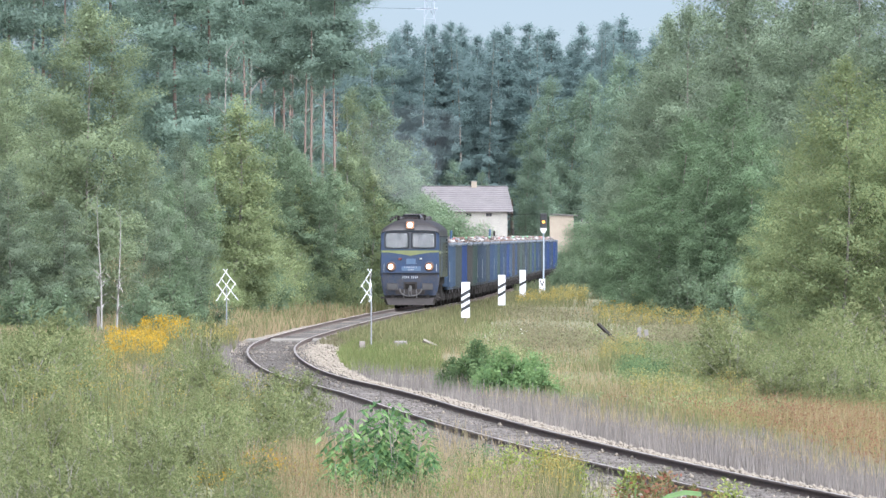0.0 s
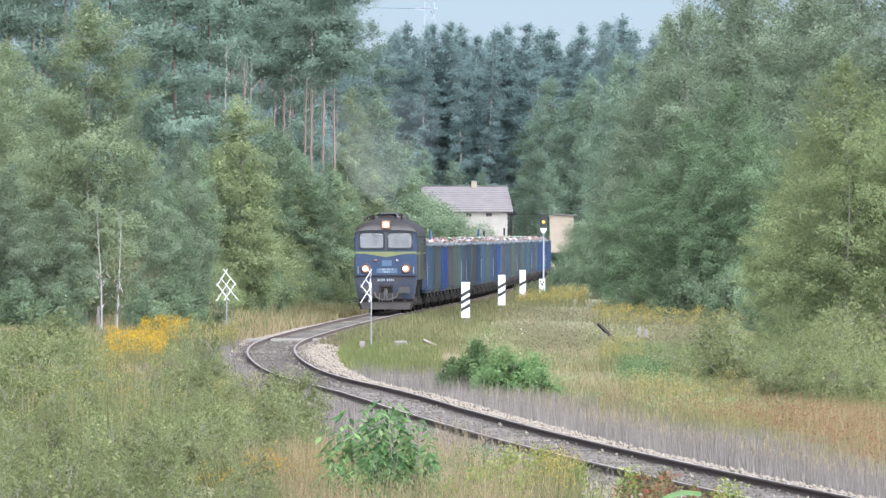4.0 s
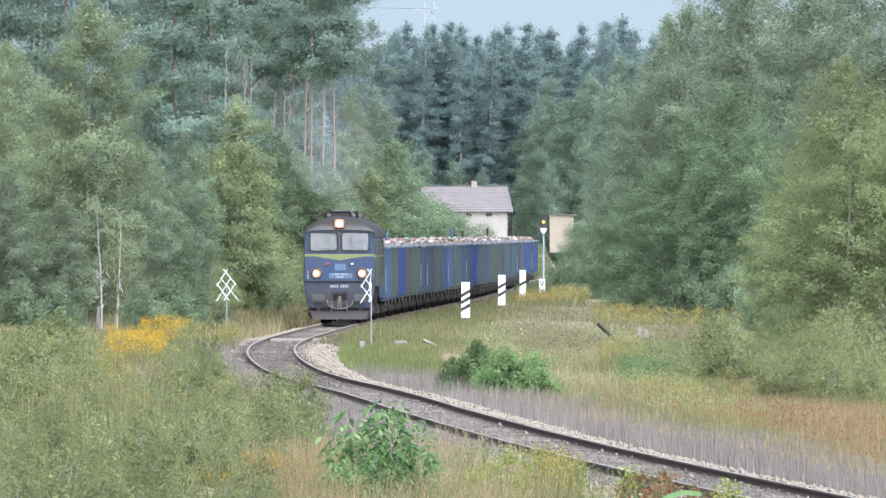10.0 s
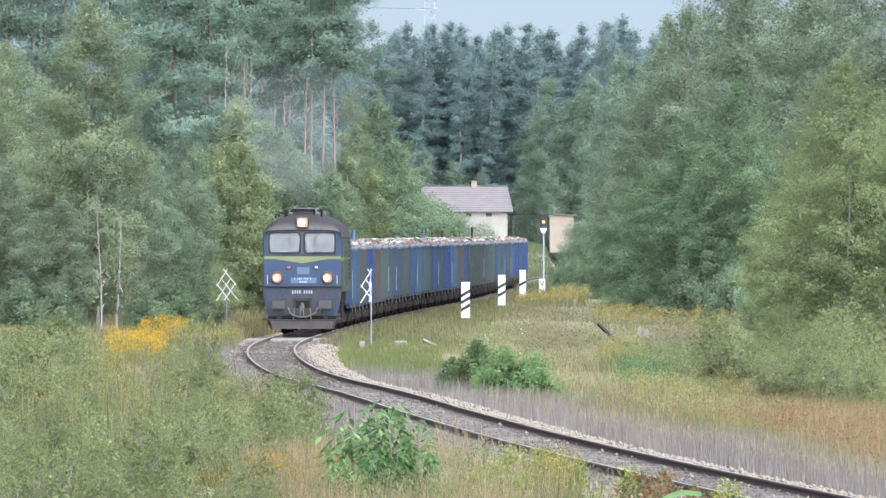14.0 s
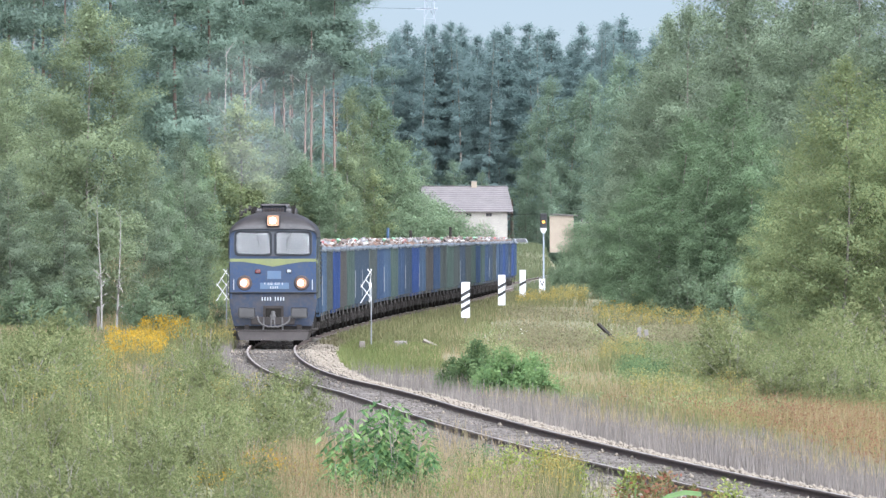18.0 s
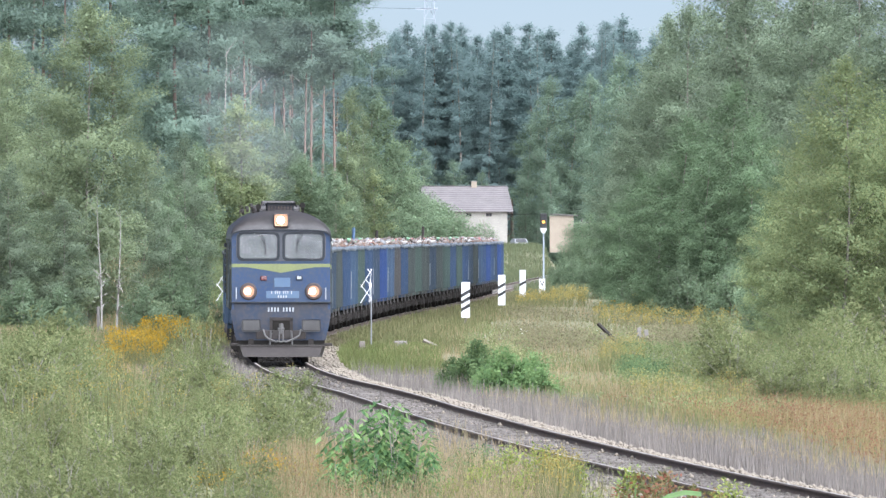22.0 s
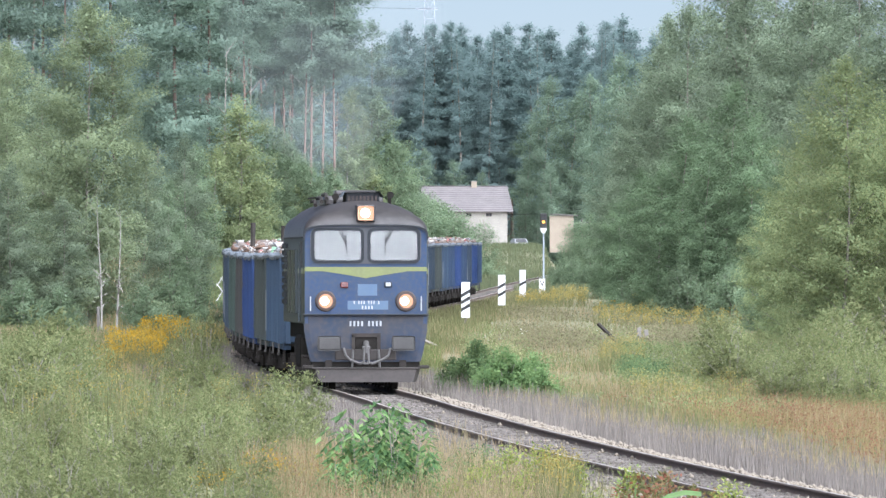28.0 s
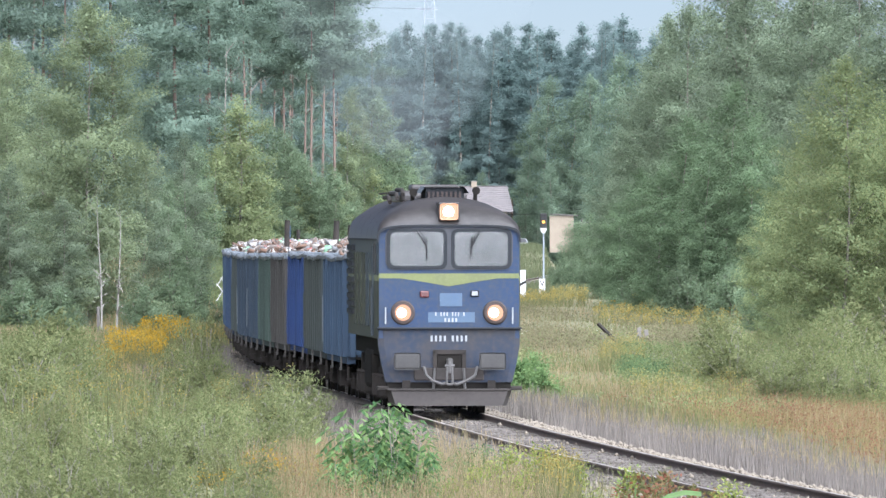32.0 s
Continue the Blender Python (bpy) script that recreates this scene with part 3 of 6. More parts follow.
    part("marker_lamp", boxed(-0.6, -0.41, -0.05, 0, 2.4, 2.54, 0.03), M["red_lens"], t, "dull red marker lamp")
    mk = part("marker_lamp", boxed(0.44, 0.62, -0.05, 0, 2.42, 2.55, 0.02), M["frame_dark"], t, "white marker lamp")
    part("marker_lens", boxed(0.47, 0.59, -0.06, -0.045, 2.44, 2.53, 0.01), M["faded"], mk)
    part("blue_plate", boxed(-0.19, 0.27, -0.012, 0, 2.22, 2.49), M["plate_blue"], t, "plain light blue square")
    pl = part("number_panel", boxed(-0.43, 0.53, -0.012, 0, 1.89, 2.1), M["plate_blue"], t, "light blue number panel")
    text_bars(pl, -0.3, 0.34, 2.02, 2.1, (1, 3, 3, 1), -0.014, M["faded"])
    text_bars(pl, -0.11, 0.19, 1.9, 1.98, (4,), -0.014, M["faded"])
    text_bars(t, -0.4, 0.4, 1.5, 1.62, (4, 4), -0.006, M["faded"])
    part("front_ledge", boxed(-1.49, 1.49, -0.09, 0.03, 1.75, 1.79, 0.01), M["frame_dark"], t, "dark ledge below the headlights")
    # lower front
    bm = bmesh.new()
    loft(bm, [[(-w, 0.5, z), (-w, 0.02, z), (-w + 0.12, -0.005, z), (w - 0.12, -0.005, z), (w, 0.02, z), (w, 0.5, z)] for z, w in ((1.75, 1.46), (1.4, 1.45), (1.0, 1.38), (0.66, 1.3))])
    part("lower_front", bm, M["blue_low"], t, "grimy blue tapered lower front")
    part("buffer_beam", boxed(-1.28, 1.28, 0.05, 0.4, 0.5, 0.9, 0.02), M["under"], t)
    for x in (-0.875, 0.875):
        b = part("buffer", tube(bmesh.new(), (x, -0.42, 1.07), (x, 0.0, 1.07), 0.12, n=16), M["buffer"], t, "grey side buffer")
        part("buffer_plate", boxed(x - 0.275, x + 0.275, -0.46, -0.42, 0.92, 1.27, 0.05), M["buffer"], b)
        part("step_bracket", boxed(x - 0.08, x + 0.08, -0.05, 0.1, 0.45, 0.7), M["iron"], t)
    part("draw_beam", boxed(-0.72, 0.72, -0.03, 0.0, 0.7, 0.96, 0.02), M["plough"], t, "grimy steel plate below the coupling")
    part("coupler_pocket", boxed(-0.25, 0.27, -0.02, 0.03, 0.92, 1.3, 0.02), M["under"], t)
    part("coupler_frame", box(box(boxed(-0.33, 0.35, -0.06, 0, 1.24, 1.33), -0.33, -0.25, -0.06, 0, 0.9, 1.3), 0.27, 0.35, -0.06, 0, 0.9, 1.3), M["iron"], t)
    bm = bmesh.new()
    box(bm, -0.06, 0.07, -0.3, 0.0, 0.98, 1.14, 0.02)
    tube(bm, (0.0, -0.3, 1.16), (0.0, -0.3, 0.86), 0.05, n=10)
    tube(bm, (-0.1, -0.32, 1.0), (0.1, -0.32, 1.0), 0.03, n=8)
    pipe(bm, [(-0.05, -0.32, 1.0), (-0.06, -0.34, 0.62), (0.06, -0.34, 0.62), (0.05, -0.32, 1.0)], 0.025)
    part("screw_coupling", bm, M["hose"], t, "greasy hook and screw coupling")
    for s in (-1, 1):
        pts = [(s * 0.55 + 0.03, -0.08, 0.98), (s * 0.5 + 0.03, -0.2, 0.8), (s * 0.36, -0.24, 0.7), (s * 0.15, -0.26, 0.62), (s * 0.03, -0.26, 0.66)]
        part("brake_hose", pipe(bmesh.new(), pts, 0.03), M["hose"], t, "sagging grey brake hose")
        part("drop_pipe", pipe(bmesh.new(), [(s * 0.3, -0.06, 0.95), (s * 0.33, -0.1, 0.45)], 0.03), M["hose"], t)
    bm = bmesh.new()
    loft(bm, [[(-w, 0.25, z), (-w + 0.1, y, z), (w - 0.1, y, z), (w, 0.25, z)] for z, w, y in ((0.5, 1.29, -0.12), (0.46, 1.29, -0.14), (0.18, 1.2, -0.2))])
    pg = part("rail_guard", bm, M["plough"], t, "scraped grey steel rail guard")
    part("guard_lip", boxed(-1.27, 1.27, -0.16, 0.1, 0.49, 0.53, 0.01), M["plough"], pg)
    for x in (-1.36, 1.38):
        part("cab_step", boxed(x - 0.12, x + 0.12, -0.08, 0.35, 0.5, 0.58, 0.02), M["iron"], t)
    # underframe, tank and bogies
    part("underframe", boxed(-1.3, 1.3, 0.4, 16.6, 1.18, 1.56, 0.03), M["under"], t)
    part("fuel_tank", boxed(-1.35, 1.35, 6.6, 10.4, 0.45, 1.3, 0.12), M["under"], t)
    for y in (4.1, 12.9):
        b = part("bogie", box(box(boxed(-1.2, -1.0, y - 2.9, y + 2.9, 0.45, 0.95, 0.05), 1.0, 1.2, y - 2.9, y + 2.9, 0.45, 0.95, 0.05), -1.0, 1.0, y - 0.3, y + 0.3, 0.5, 0.9), M["under"], t, "greasy black bogie frame")
        for d in (-2.1, 0, 2.1):
            wheelset(b, y + d, 0.525)
            for s in (-1, 1):
                part("axle_box", boxed(s * 1.02, s * 1.3, y + d - 0.2, y + d + 0.2, 0.35, 0.75, 0.04), M["iron"], b)
                part("spring", tube(bmesh.new(), (s * 1.12, y + d + 0.5, 0.6), (s * 1.12, y + d + 0.5, 1.15), 0.11, n=10), M["iron"], b)
        for s in (-1, 1):
            part("sand_pipe", pipe(bmesh.new(), [(s * 1.15, y - 2.7, 1.2), (s * 1.0, y - 2.8, 0.25)], 0.035), M["hose"], b)
    # roof equipment
    g = part("roof_fan_housing", boxed(-0.4, 0.4, 2.2, 4.4, 4.38, 4.67, 0.03), M["frame_dark"], t, "dark slatted roof vent")
    for k in range(8):
        part("vent_slat", boxed(-0.345 + k * 0.092, -0.3 + k * 0.092, 2.15, 2.21, 4.44, 4.58), M["rust_ring"], g)
    bm = bmesh.new()
    loft(bm, [[(-0.5, y, 4.55), (-0.4, y, 4.69), (0.4, y, 4.69), (0.5, y, 4.55)] for y in (2.05, 2.4, 4.5)])
    part("vent_lid", bm, M["rim"], g, "worn pale vent hood")
    part("exhaust_housing", boxed(-0.8, 0.6, 5.2, 9.8, 4.3, 4.6, 0.1), M["roof"], t, "sooty exhaust housing")
    part("exhaust_outlet", boxed(-0.5, 0.5, 7.0, 8.4, 4.6, 4.74, 0.05), M["roof"], t)
    part("radiator_hood", boxed(-0.7, 0.7, 11.0, 15.2, 4.3, 4.62, 0.1), M["roof"], t)
    hn = part("horn", tube(bmesh.new(), (0.66, 2.3, 4.6), (0.66, 3.2, 4.6), 0.085, 0.03, 12), M["under"], t, "black signal horn")
    part("horn_bracket", boxed(0.62, 0.7, 2.7, 2.8, 4.36, 4.6), M["under"], hn)
    hn = part("horn", tube(bmesh.new(), (-0.64, 2.3, 4.56), (-0.64, 3.2, 4.56), 0.085, 0.03, 12), M["under"], t, "black signal horn")
    part("horn_bracket", boxed(-0.68, -0.6, 2.7, 2.8, 4.36, 4.56), M["under"], hn)
    for k, (x, z) in enumerate(((-0.95, 4.5), (-0.82, 4.58), (-1.08, 4.42))):
        part("roof_pipe", pipe(bmesh.new(), [(x, 2.9 + 0.3 * k, z - 0.06), (x, 3.4 + 0.3 * k, z + 0.04), (x, 6.5, z + 0.04)], 0.045), M["iron"], t)
    part("roof_rail", pipe(bmesh.new(), [(-1.05, 4.8, 4.55), (-1.05, 10.0, 4.55)], 0.02), M["iron"], t)
    return t


WAGON_PAINT = {
    "steel_blue": ((0.036, 0.06, 0.098), (0.031, 0.049, 0.078)),
    "bright_blue": ((0.017, 0.037, 0.122), (0.019, 0.036, 0.092)),
    "grey_green": ((0.042, 0.05, 0.046), (0.036, 0.042, 0.038)),
    "moss_green": ((0.042, 0.062, 0.052), (0.036, 0.052, 0.044)),
    "dark_slate": ((0.028, 0.042, 0.062), (0.025, 0.036, 0.052)),
    "mid_blue": ((0.025, 0.045, 0.088), (0.023, 0.038, 0.068)),
    "brown": ((0.05, 0.047, 0.042), (0.042, 0.039, 0.037)),
}
SCRAP = [mat("scrap_white", (0.28, 0.265, 0.245), (0.2, 0.185, 0.17), 0.6, 4), mat("scrap_rust", (0.12, 0.07, 0.045), (0.085, 0.052, 0.038), 0.9, 4),
         mat("scrap_grey", (0.17, 0.17, 0.175), (0.12, 0.12, 0.12), 0.6, 4, metal=0.4), mat("scrap_red", (0.2, 0.04, 0.035), (0.15, 0.04, 0.035), 0.6, 4),
         mat("scrap_pale", (0.125, 0.1, 0.085), (0.09, 0.073, 0.064), 0.8, 4), mat("scrap_green", (0.18, 0.34, 0.2), (0.14, 0.25, 0.16), 0.6, 4)]


def scrap_mesh(seed, only):
    """Bent plates, bars and lumps heaped along the wagon; only one colour of them."""
    r = random.Random(seed)
    V, F = [], []
    for k in range(1300):
        kind = r.choices(range(6), (0.17, 0.32, 0.2, 0.02, 0.27, 0.02))[0]
        x, y = r.uniform(-1.17, 1.17), r.uniform(-6.15, 6.15)
        z = 3.03 + 0.15 * (1 - (x / 1.5) ** 2) + r.uniform(-0.12, 0.14) + 0.1 * math.sin(y * 1.3 + seed) + 0.09 * math.sin(y * 3.1 + x * 2 + seed * 2)
        m = Matrix.Translation((x, y, z)) @ Euler((r.uniform(-0.8, 0.8), r.uniform(-0.8, 0.8), r.uniform(0, 6.3))).to_matrix().to_4x4()
        a = 0.03 + 0.16 * r.random() ** 2.2
        b, c = a * r.uniform(0.15, 0.6), r.uniform(0.008, 0.03)
        if kind != only:
            continue
        q = [(-a, -b, -c), (a, -b * r.uniform(0.5, 1), -c), (a * r.uniform(0.6, 1), b, -c), (-a, b, -c), (-a, -b, c), (a, -b, c + r.uniform(0, 0.03)), (a * 0.8, b, c), (-a, b, c + r.uniform(0, 0.03))]
        i = len(V)
        V += [m @ Vector(p) for p in q]
        F += [(i + u, i + v, i + w, i + t) for u, v, w, t in ((0, 3, 2, 1), (4, 5, 6, 7), (0, 1, 5, 4), (1, 2, 6, 5), (2, 3, 7, 6), (3, 0, 4, 7))]
    return mesh_np("scrap", V, F, SCRAP[only])


def shared(name, bm, material):
    me = bpy.data.meshes.new(name)
    bmesh.ops.recalc_face_normals(bm, faces=bm.faces[:])
    bm.to_mesh(me)
    bm.free()
    me.materials.append(material)
    return me


def wagon(colour, seed):
    c1, c2 = WAGON_PAINT[colour]
    c1, c2 = tuple(0.9 * v for v in c1), tuple(0.7 * v for v in c2)
    paint = mat("wagon_" + colour, c1, c2, 0.7, 1.6, grain=5, spec=0.2, bump=0.06, c3=tuple(0.45 * v + 0.014 for v in c2), stretch=(1, 1.4, 0.13), obj_var=0.14)
    flap = mat("lower_" + colour, tuple(0.8 * v for v in c1), tuple(0.72 * v for v in c2), 0.8, 1.3, grain=5, spec=0.15, bump=0.06, c3=tuple(0.3 * v + 0.012 for v in c2), stretch=(1, 1.4, 0.2), obj_var=0.12)
    word = colour.replace("_", " ")
    t = empty("open_goods_wagon", word + " ribbed steel open wagon heaped with scrap metal", "goods wagon", "wagons of the train")
    L, W = 6.45, 1.4
    for s in (-1, 1):
        bm = bmesh.new()
        rings = []
        for k in range(13):
            y = -L + 2 * L * k / 12
            bulge = 0.03 * math.sin(k * 2.1 + seed) + (0.03 if k % 2 else 0)
            rings.append([(s * W, y, 1.02), (s * (W + bulge), y, 1.8), (s * (W + bulge * 1.3), y, 2.6), (s * (W + bulge), y, 3.16)])
        loft(bm, rings)
        r = bmesh.ops.extrude_face_region(bm, geom=bm.faces[:])
        for v in r["geom"]:
            if isinstance(v, bmesh.types.BMVert):
                v.co.x -= s * 0.02
        w = part("side_wall", bm, paint, t)
        rib = shared("side_rib", boxed(-0.02, 0.12, -0.06, 0.06, 1.0, 3.14, 0.015), paint)
        for k in range(9):
            o = part("side_rib", rib, None, w)
            at(o, s * W, -L + 0.15 + (2 * L - 0.3) * k / 8, 0, 0, 0, 0 if s > 0 else 180)
        part("door_panel", boxed(s * (W + 0.03), s * (W + 0.055), -0.75, 0.75, 1.25, 3.0, 0.01), paint, w)
        for k in range(8):
            y0 = -L + 0.15 + (2 * L - 0.3) * k / 8
            part("lower_flap", boxed(s * (W + 0.02), s * (W + 0.06), y0 + 0.09, y0 + 1.49, 1.08, 1.92 + 0.05 * math.sin(seed + k), 0.01), flap, w)
        rim = bmesh.new()
        rings = []
        for k in range(17):
            y, o, d = -L + 2 * L * k / 16, 0.025 * math.sin(k * 0.9 + seed * 1.7), -0.05 * math.sin(math.pi * k / 16) + 0.02 * math.sin(k * 1.7 + seed)
            rings.append([(s * (W - 0.04 + o), y, 3.13 + d), (s * (W + 0.12 + o), y, 3.13 + d), (s * (W + 0.13 + o), y, 3.2 + d), (s * (W + 0.08 + o), y, 3.23 + d), (s * (W - 0.04 + o), y, 3.22 + d), (s * (W - 0.04 + o), y, 3.13 + d)])
        ends = loft(rim, rings)
        for e in (ends[0], ends[-1]):
            rim.faces.new(e[:5])
        part("top_rim", rim, M["rim"], t, "bent worn pale top rim")
        latch = shared("door_latch", box(boxed(0.0, 0.04, -0.025, 0.025, 0.72, 1.14), 0.0, 0.06, -0.04, 0.04, 0.7, 0.76), M["latch"])
        for k in range(2):
            at(part("door_latch", latch, None, t, "pale worn door latch"), s * (W + 0.03), -L + 3.0 + 6.4 * k + 0.8 * math.sin(seed + k), 0, 0, 0, 0 if s > 0 else 180)
        part("side_sill", boxed(s * (W - 0.15), s * (W + 0.02), -L, L, 0.86, 1.03, 0.01), flap, t)
    rib = shared("end_rib", boxed(-0.06, 0.06, -0.02, 0.08, 1.0, 3.15, 0.015), paint)
    for s in (-1, 1):
        w = part("end_wall", boxed(-W, W, s * (L - 0.02), s * L, 1.0, 3.16), paint, t)
        for x in (-1.3, -0.45, 0.45, 1.3):
            at(part("end_rib", rib, None, w), x, s * L, 0, 0, 0, 0 if s > 0 else 180)
        part("top_rim", boxed(-W - 0.09, W + 0.09, s * (L - 0.03) - 0.06, s * (L - 0.03) + 0.07, 3.14, 3.25, 0.02), M["rim"], t)
        for x in (-0.875, 0.875):
            b = part("buffer", tube(bmesh.new(), (x, s * L, 1.06), (x, s * (L + 0.5), 1.06), 0.1, n=12), M["under"], t)
            part("buffer_plate", tube(bmesh.new(), (x, s * (L + 0.5), 1.06), (x, s * (L + 0.55), 1.06), 0.22, n=16), M["under"], b)
        part("coupling", boxed(-0.05, 0.05, s * L, s * (L + 0.56), 0.95, 1.08), M["under"], t)
        d = part("handrail", pipe(bmesh.new(), [(s * -1.52, s * (L - 0.1), 1.25), (s * -1.52, s * (L - 0.1), 2.3)], 0.016, 6), M["grab"] if colour in ("steel_blue", "dark_slate") else paint, t, "corner grab rail")
        y = s * 4.5
        g = part("bogie", box(box(boxed(-1.1, -0.95, y - 1.3, y + 1.3, 0.42, 0.72, 0.03), 0.95, 1.1, y - 1.3, y + 1.3, 0.42, 0.72, 0.03), -0.95, 0.95, y - 0.25, y + 0.25, 0.4, 0.85), M["under"], t)
        for d in (-0.9, 0.9):
            wheelset(g, y + d, 0.46)
            for q in (-1, 1):
                part("axle_box", boxed(q * 0.98, q * 1.2, y + d - 0.16, y + d + 0.16, 0.32, 0.62, 0.03), M["iron"], g)
        part("step_ladder", box(box(boxed(s * 1.2, s * 1.4, y * 1.3, y * 1.3 + 0.4, 0.5, 0.54), s * 1.36, s * 1.4, y * 1.3, y * 1.3 + 0.03, 0.5, 1.0), s * 1.36, s * 1.4, y * 1.3 + 0.37, y * 1.3 + 0.4, 0.5, 1.0), M["iron"], t, "rusty foot step")
    part("floor", boxed(-W, W, -L, L, 0.95, 1.05), M["under"], t)
    part("brake_cylinder", tube(bmesh.new(), (-0.6, 0.4, 0.75), (-0.6, 1.4, 0.75), 0.2, n=12), M["under"], t)
    part("air_tank", tube(bmesh.new(), (0.7, -1.4, 0.75), (0.7, 0.0, 0.75), 0.22, n=12), M["under"], t)
    bm = bmesh.new()
    bmesh.ops.create_grid(bm, x_segments=8, y_segments=30, size=1)
    rr = random.Random(seed)
    for v in bm.verts:
        x, y = v.co.x * 1.36, v.co.y * 6.3
        v.co = Vector((x, y, 2.88 + 0.18 * (1 - (x / 1.4) ** 2) + rr.uniform(-0.08, 0.08)))
    load = part("scrap_load", bm, SCRAP[4], t, "heap of mixed scrap metal and plastic")
    for k in range(6):
        part("scrap", scrap_mesh(seed, k), None, load)["kind"] = "stuff"
    return t


LOCO = locomotive()


def smoke_material():
    """Thin bluish diesel smoke: mostly clear."""
    m, n, l, b = _tree("thin_diesel_smoke")
    tr = n.new("ShaderNodeBsdfTransparent")
    df = n.new("ShaderNodeBsdfDiffuse")
    df.inputs[0].default_value = (0.34, 0.36, 0.38, 1)
    mx = n.new("ShaderNodeMixShader")
    mx.inputs[0].default_value = 0.017
    l.new(tr.outputs[0], mx.inputs[1])
    l.new(df.outputs[0], mx.inputs[2])
    l.new(mx.outputs[0], n["Material Output"].inputs[0])
    return m


def exhaust_smoke():
    t = empty("exhaust_smoke", "thin grey diesel smoke rising from the locomotive's stack", "smoke")
    r = random.Random(12)
    smoke = smoke_material()
    for k in range(4):
        f = k / 3
        bm = bmesh.new()
        bmesh.ops.create_icosphere(bm, subdivisions=3, radius=1)
        rad = 0.45 + 1.9 * f
        ph = r.uniform(0, 6)
        for v in bm.verts:
            d = 1 + 0.22 * math.sin(v.co.x * 3 + ph) * math.cos(v.co.z * 2.6 + ph) + 0.12 * math.sin(v.co.y * 5 + ph)
            v.co = v.co * rad * d
            v.co.z *= 0.9
        o = part("smoke_puff", bm, smoke, t, smooth=True)
        o.visible_shadow = False
        at(o, -0.1 - 0.6 * f + r.uniform(-0.4, 0.4), 7.7 + 4.5 * f, 5.2 + 2.9 * f)
    return t


SMOKE = exhaust_smoke()
ORDER = ["steel_blue", "grey_green", "bright_blue", "brown", "moss_green", "dark_slate", "dark_slate", "grey_green", "mid_blue", "steel_blue",
         "moss_green", "mid_blue", "dark_slate", "bright_blue", "steel_blue", "brown", "mid_blue", "grey_green", "moss_green", "grey_green",
         "dark_slate", "grey_green", "moss_green", "mid_blue", "moss_green", "mid_blue", "dark_slate", "grey_green", "steel_blue", "mid_blue", "bright_blue", "mid_blue", "dark_slate", "bright_blue", "mid_blue"]
_first = {}
WAGONS = []
for _k, _c in enumerate(ORDER):
    if _c not in _first:
        _first[_c] = wagon(_c, len(_first) * 7 + 3)
        WAGONS.append(_first[_c])
    else:
        WAGONS.append(copy_thing(_first[_c], Matrix()))
for _k, _x, _h, _m in ((2, -0.5, 0.7, "iron"), (4, -0.9, 0.8, "iron"), (3, 0.4, 0.6, "plate_blue"), (12, 0.5, 0.7, "plate_blue"), (17, -0.2, 0.6, "iron"), (22, 0.2, 0.8, "iron")):
    part("loose_pole", tube(bmesh.new(), (_x, 2.0, 3.0), (_x + 0.03, 2.0, 3.3 + _h), 0.07, n=8), M[_m], WAGONS[_k], "upright pole in the scrap")


def ride(s, back, reach):
    """The pose of a vehicle whose origin lies back metres behind the train's front, with its bogies reach apart."""
    a, b = along(s + back - reach / 2), along(s + back + reach / 2)
    d = (b - a).normalized()
    return a, b, d


def front_at(t):
    u = t / 16 - 1
    y = 33.52 * u ** 3 - 3.1567 * u ** 2 - 261.0066 * u + 549.8312
    return float(np.interp(y, _gy, _gs))


def roll(car, end):
    """Turns the wheelsets of a vehicle as it runs along the line."""
    for w in [o for o in car.children_recursive if o.name.startswith("wheelset")]:
        y, r = w.location.y, w.location.z
        rows = []
        for k in range(end * 30 + 1):
            run = front_at(0) - front_at(k / 30)
            rows.append((k / 30, pose(0, y, r, math.degrees(run / r))))
        walk(w, rows)


def motions():
    for car in [LOCO] + WAGONS[:2]:
        roll(car, 32)
    times = range(33)
    rows = []
    for t in times:
        a, b, d = ride(front_at(t), 8.5, 8.8)
        o = a - d * 4.1
        rows.append((t, pose(o.x, o.y, o.z, math.degrees(d.z), 0, math.degrees(math.atan2(-d.x, d.y)))))
    walk(LOCO, rows)
    walk(SMOKE, rows)
    for k, w in enumerate(WAGONS):
        rows = []
        for t in times:
            a, b, d = ride(front_at(t), 17.9 + 14.04 * (k + 0.5), 9.0)
            o = (a + b) / 2
            rows.append((t, pose(o.x, o.y, o.z, 0, 0.5 * math.sin(k * 2.3 + t * 0.9), math.degrees(math.atan2(-d.x, d.y)))))
        walk(w, rows)


# ---- signs, signal and buildings ----
M["mast"] = mat("faded_mast_paint", (0.2, 0.22, 0.25), (0.17, 0.19, 0.21), 0.7, 1)
M["post_wood"] = mat("silvery_timber", (0.11, 0.1, 0.09), (0.08, 0.072, 0.066), 0.9, 4)


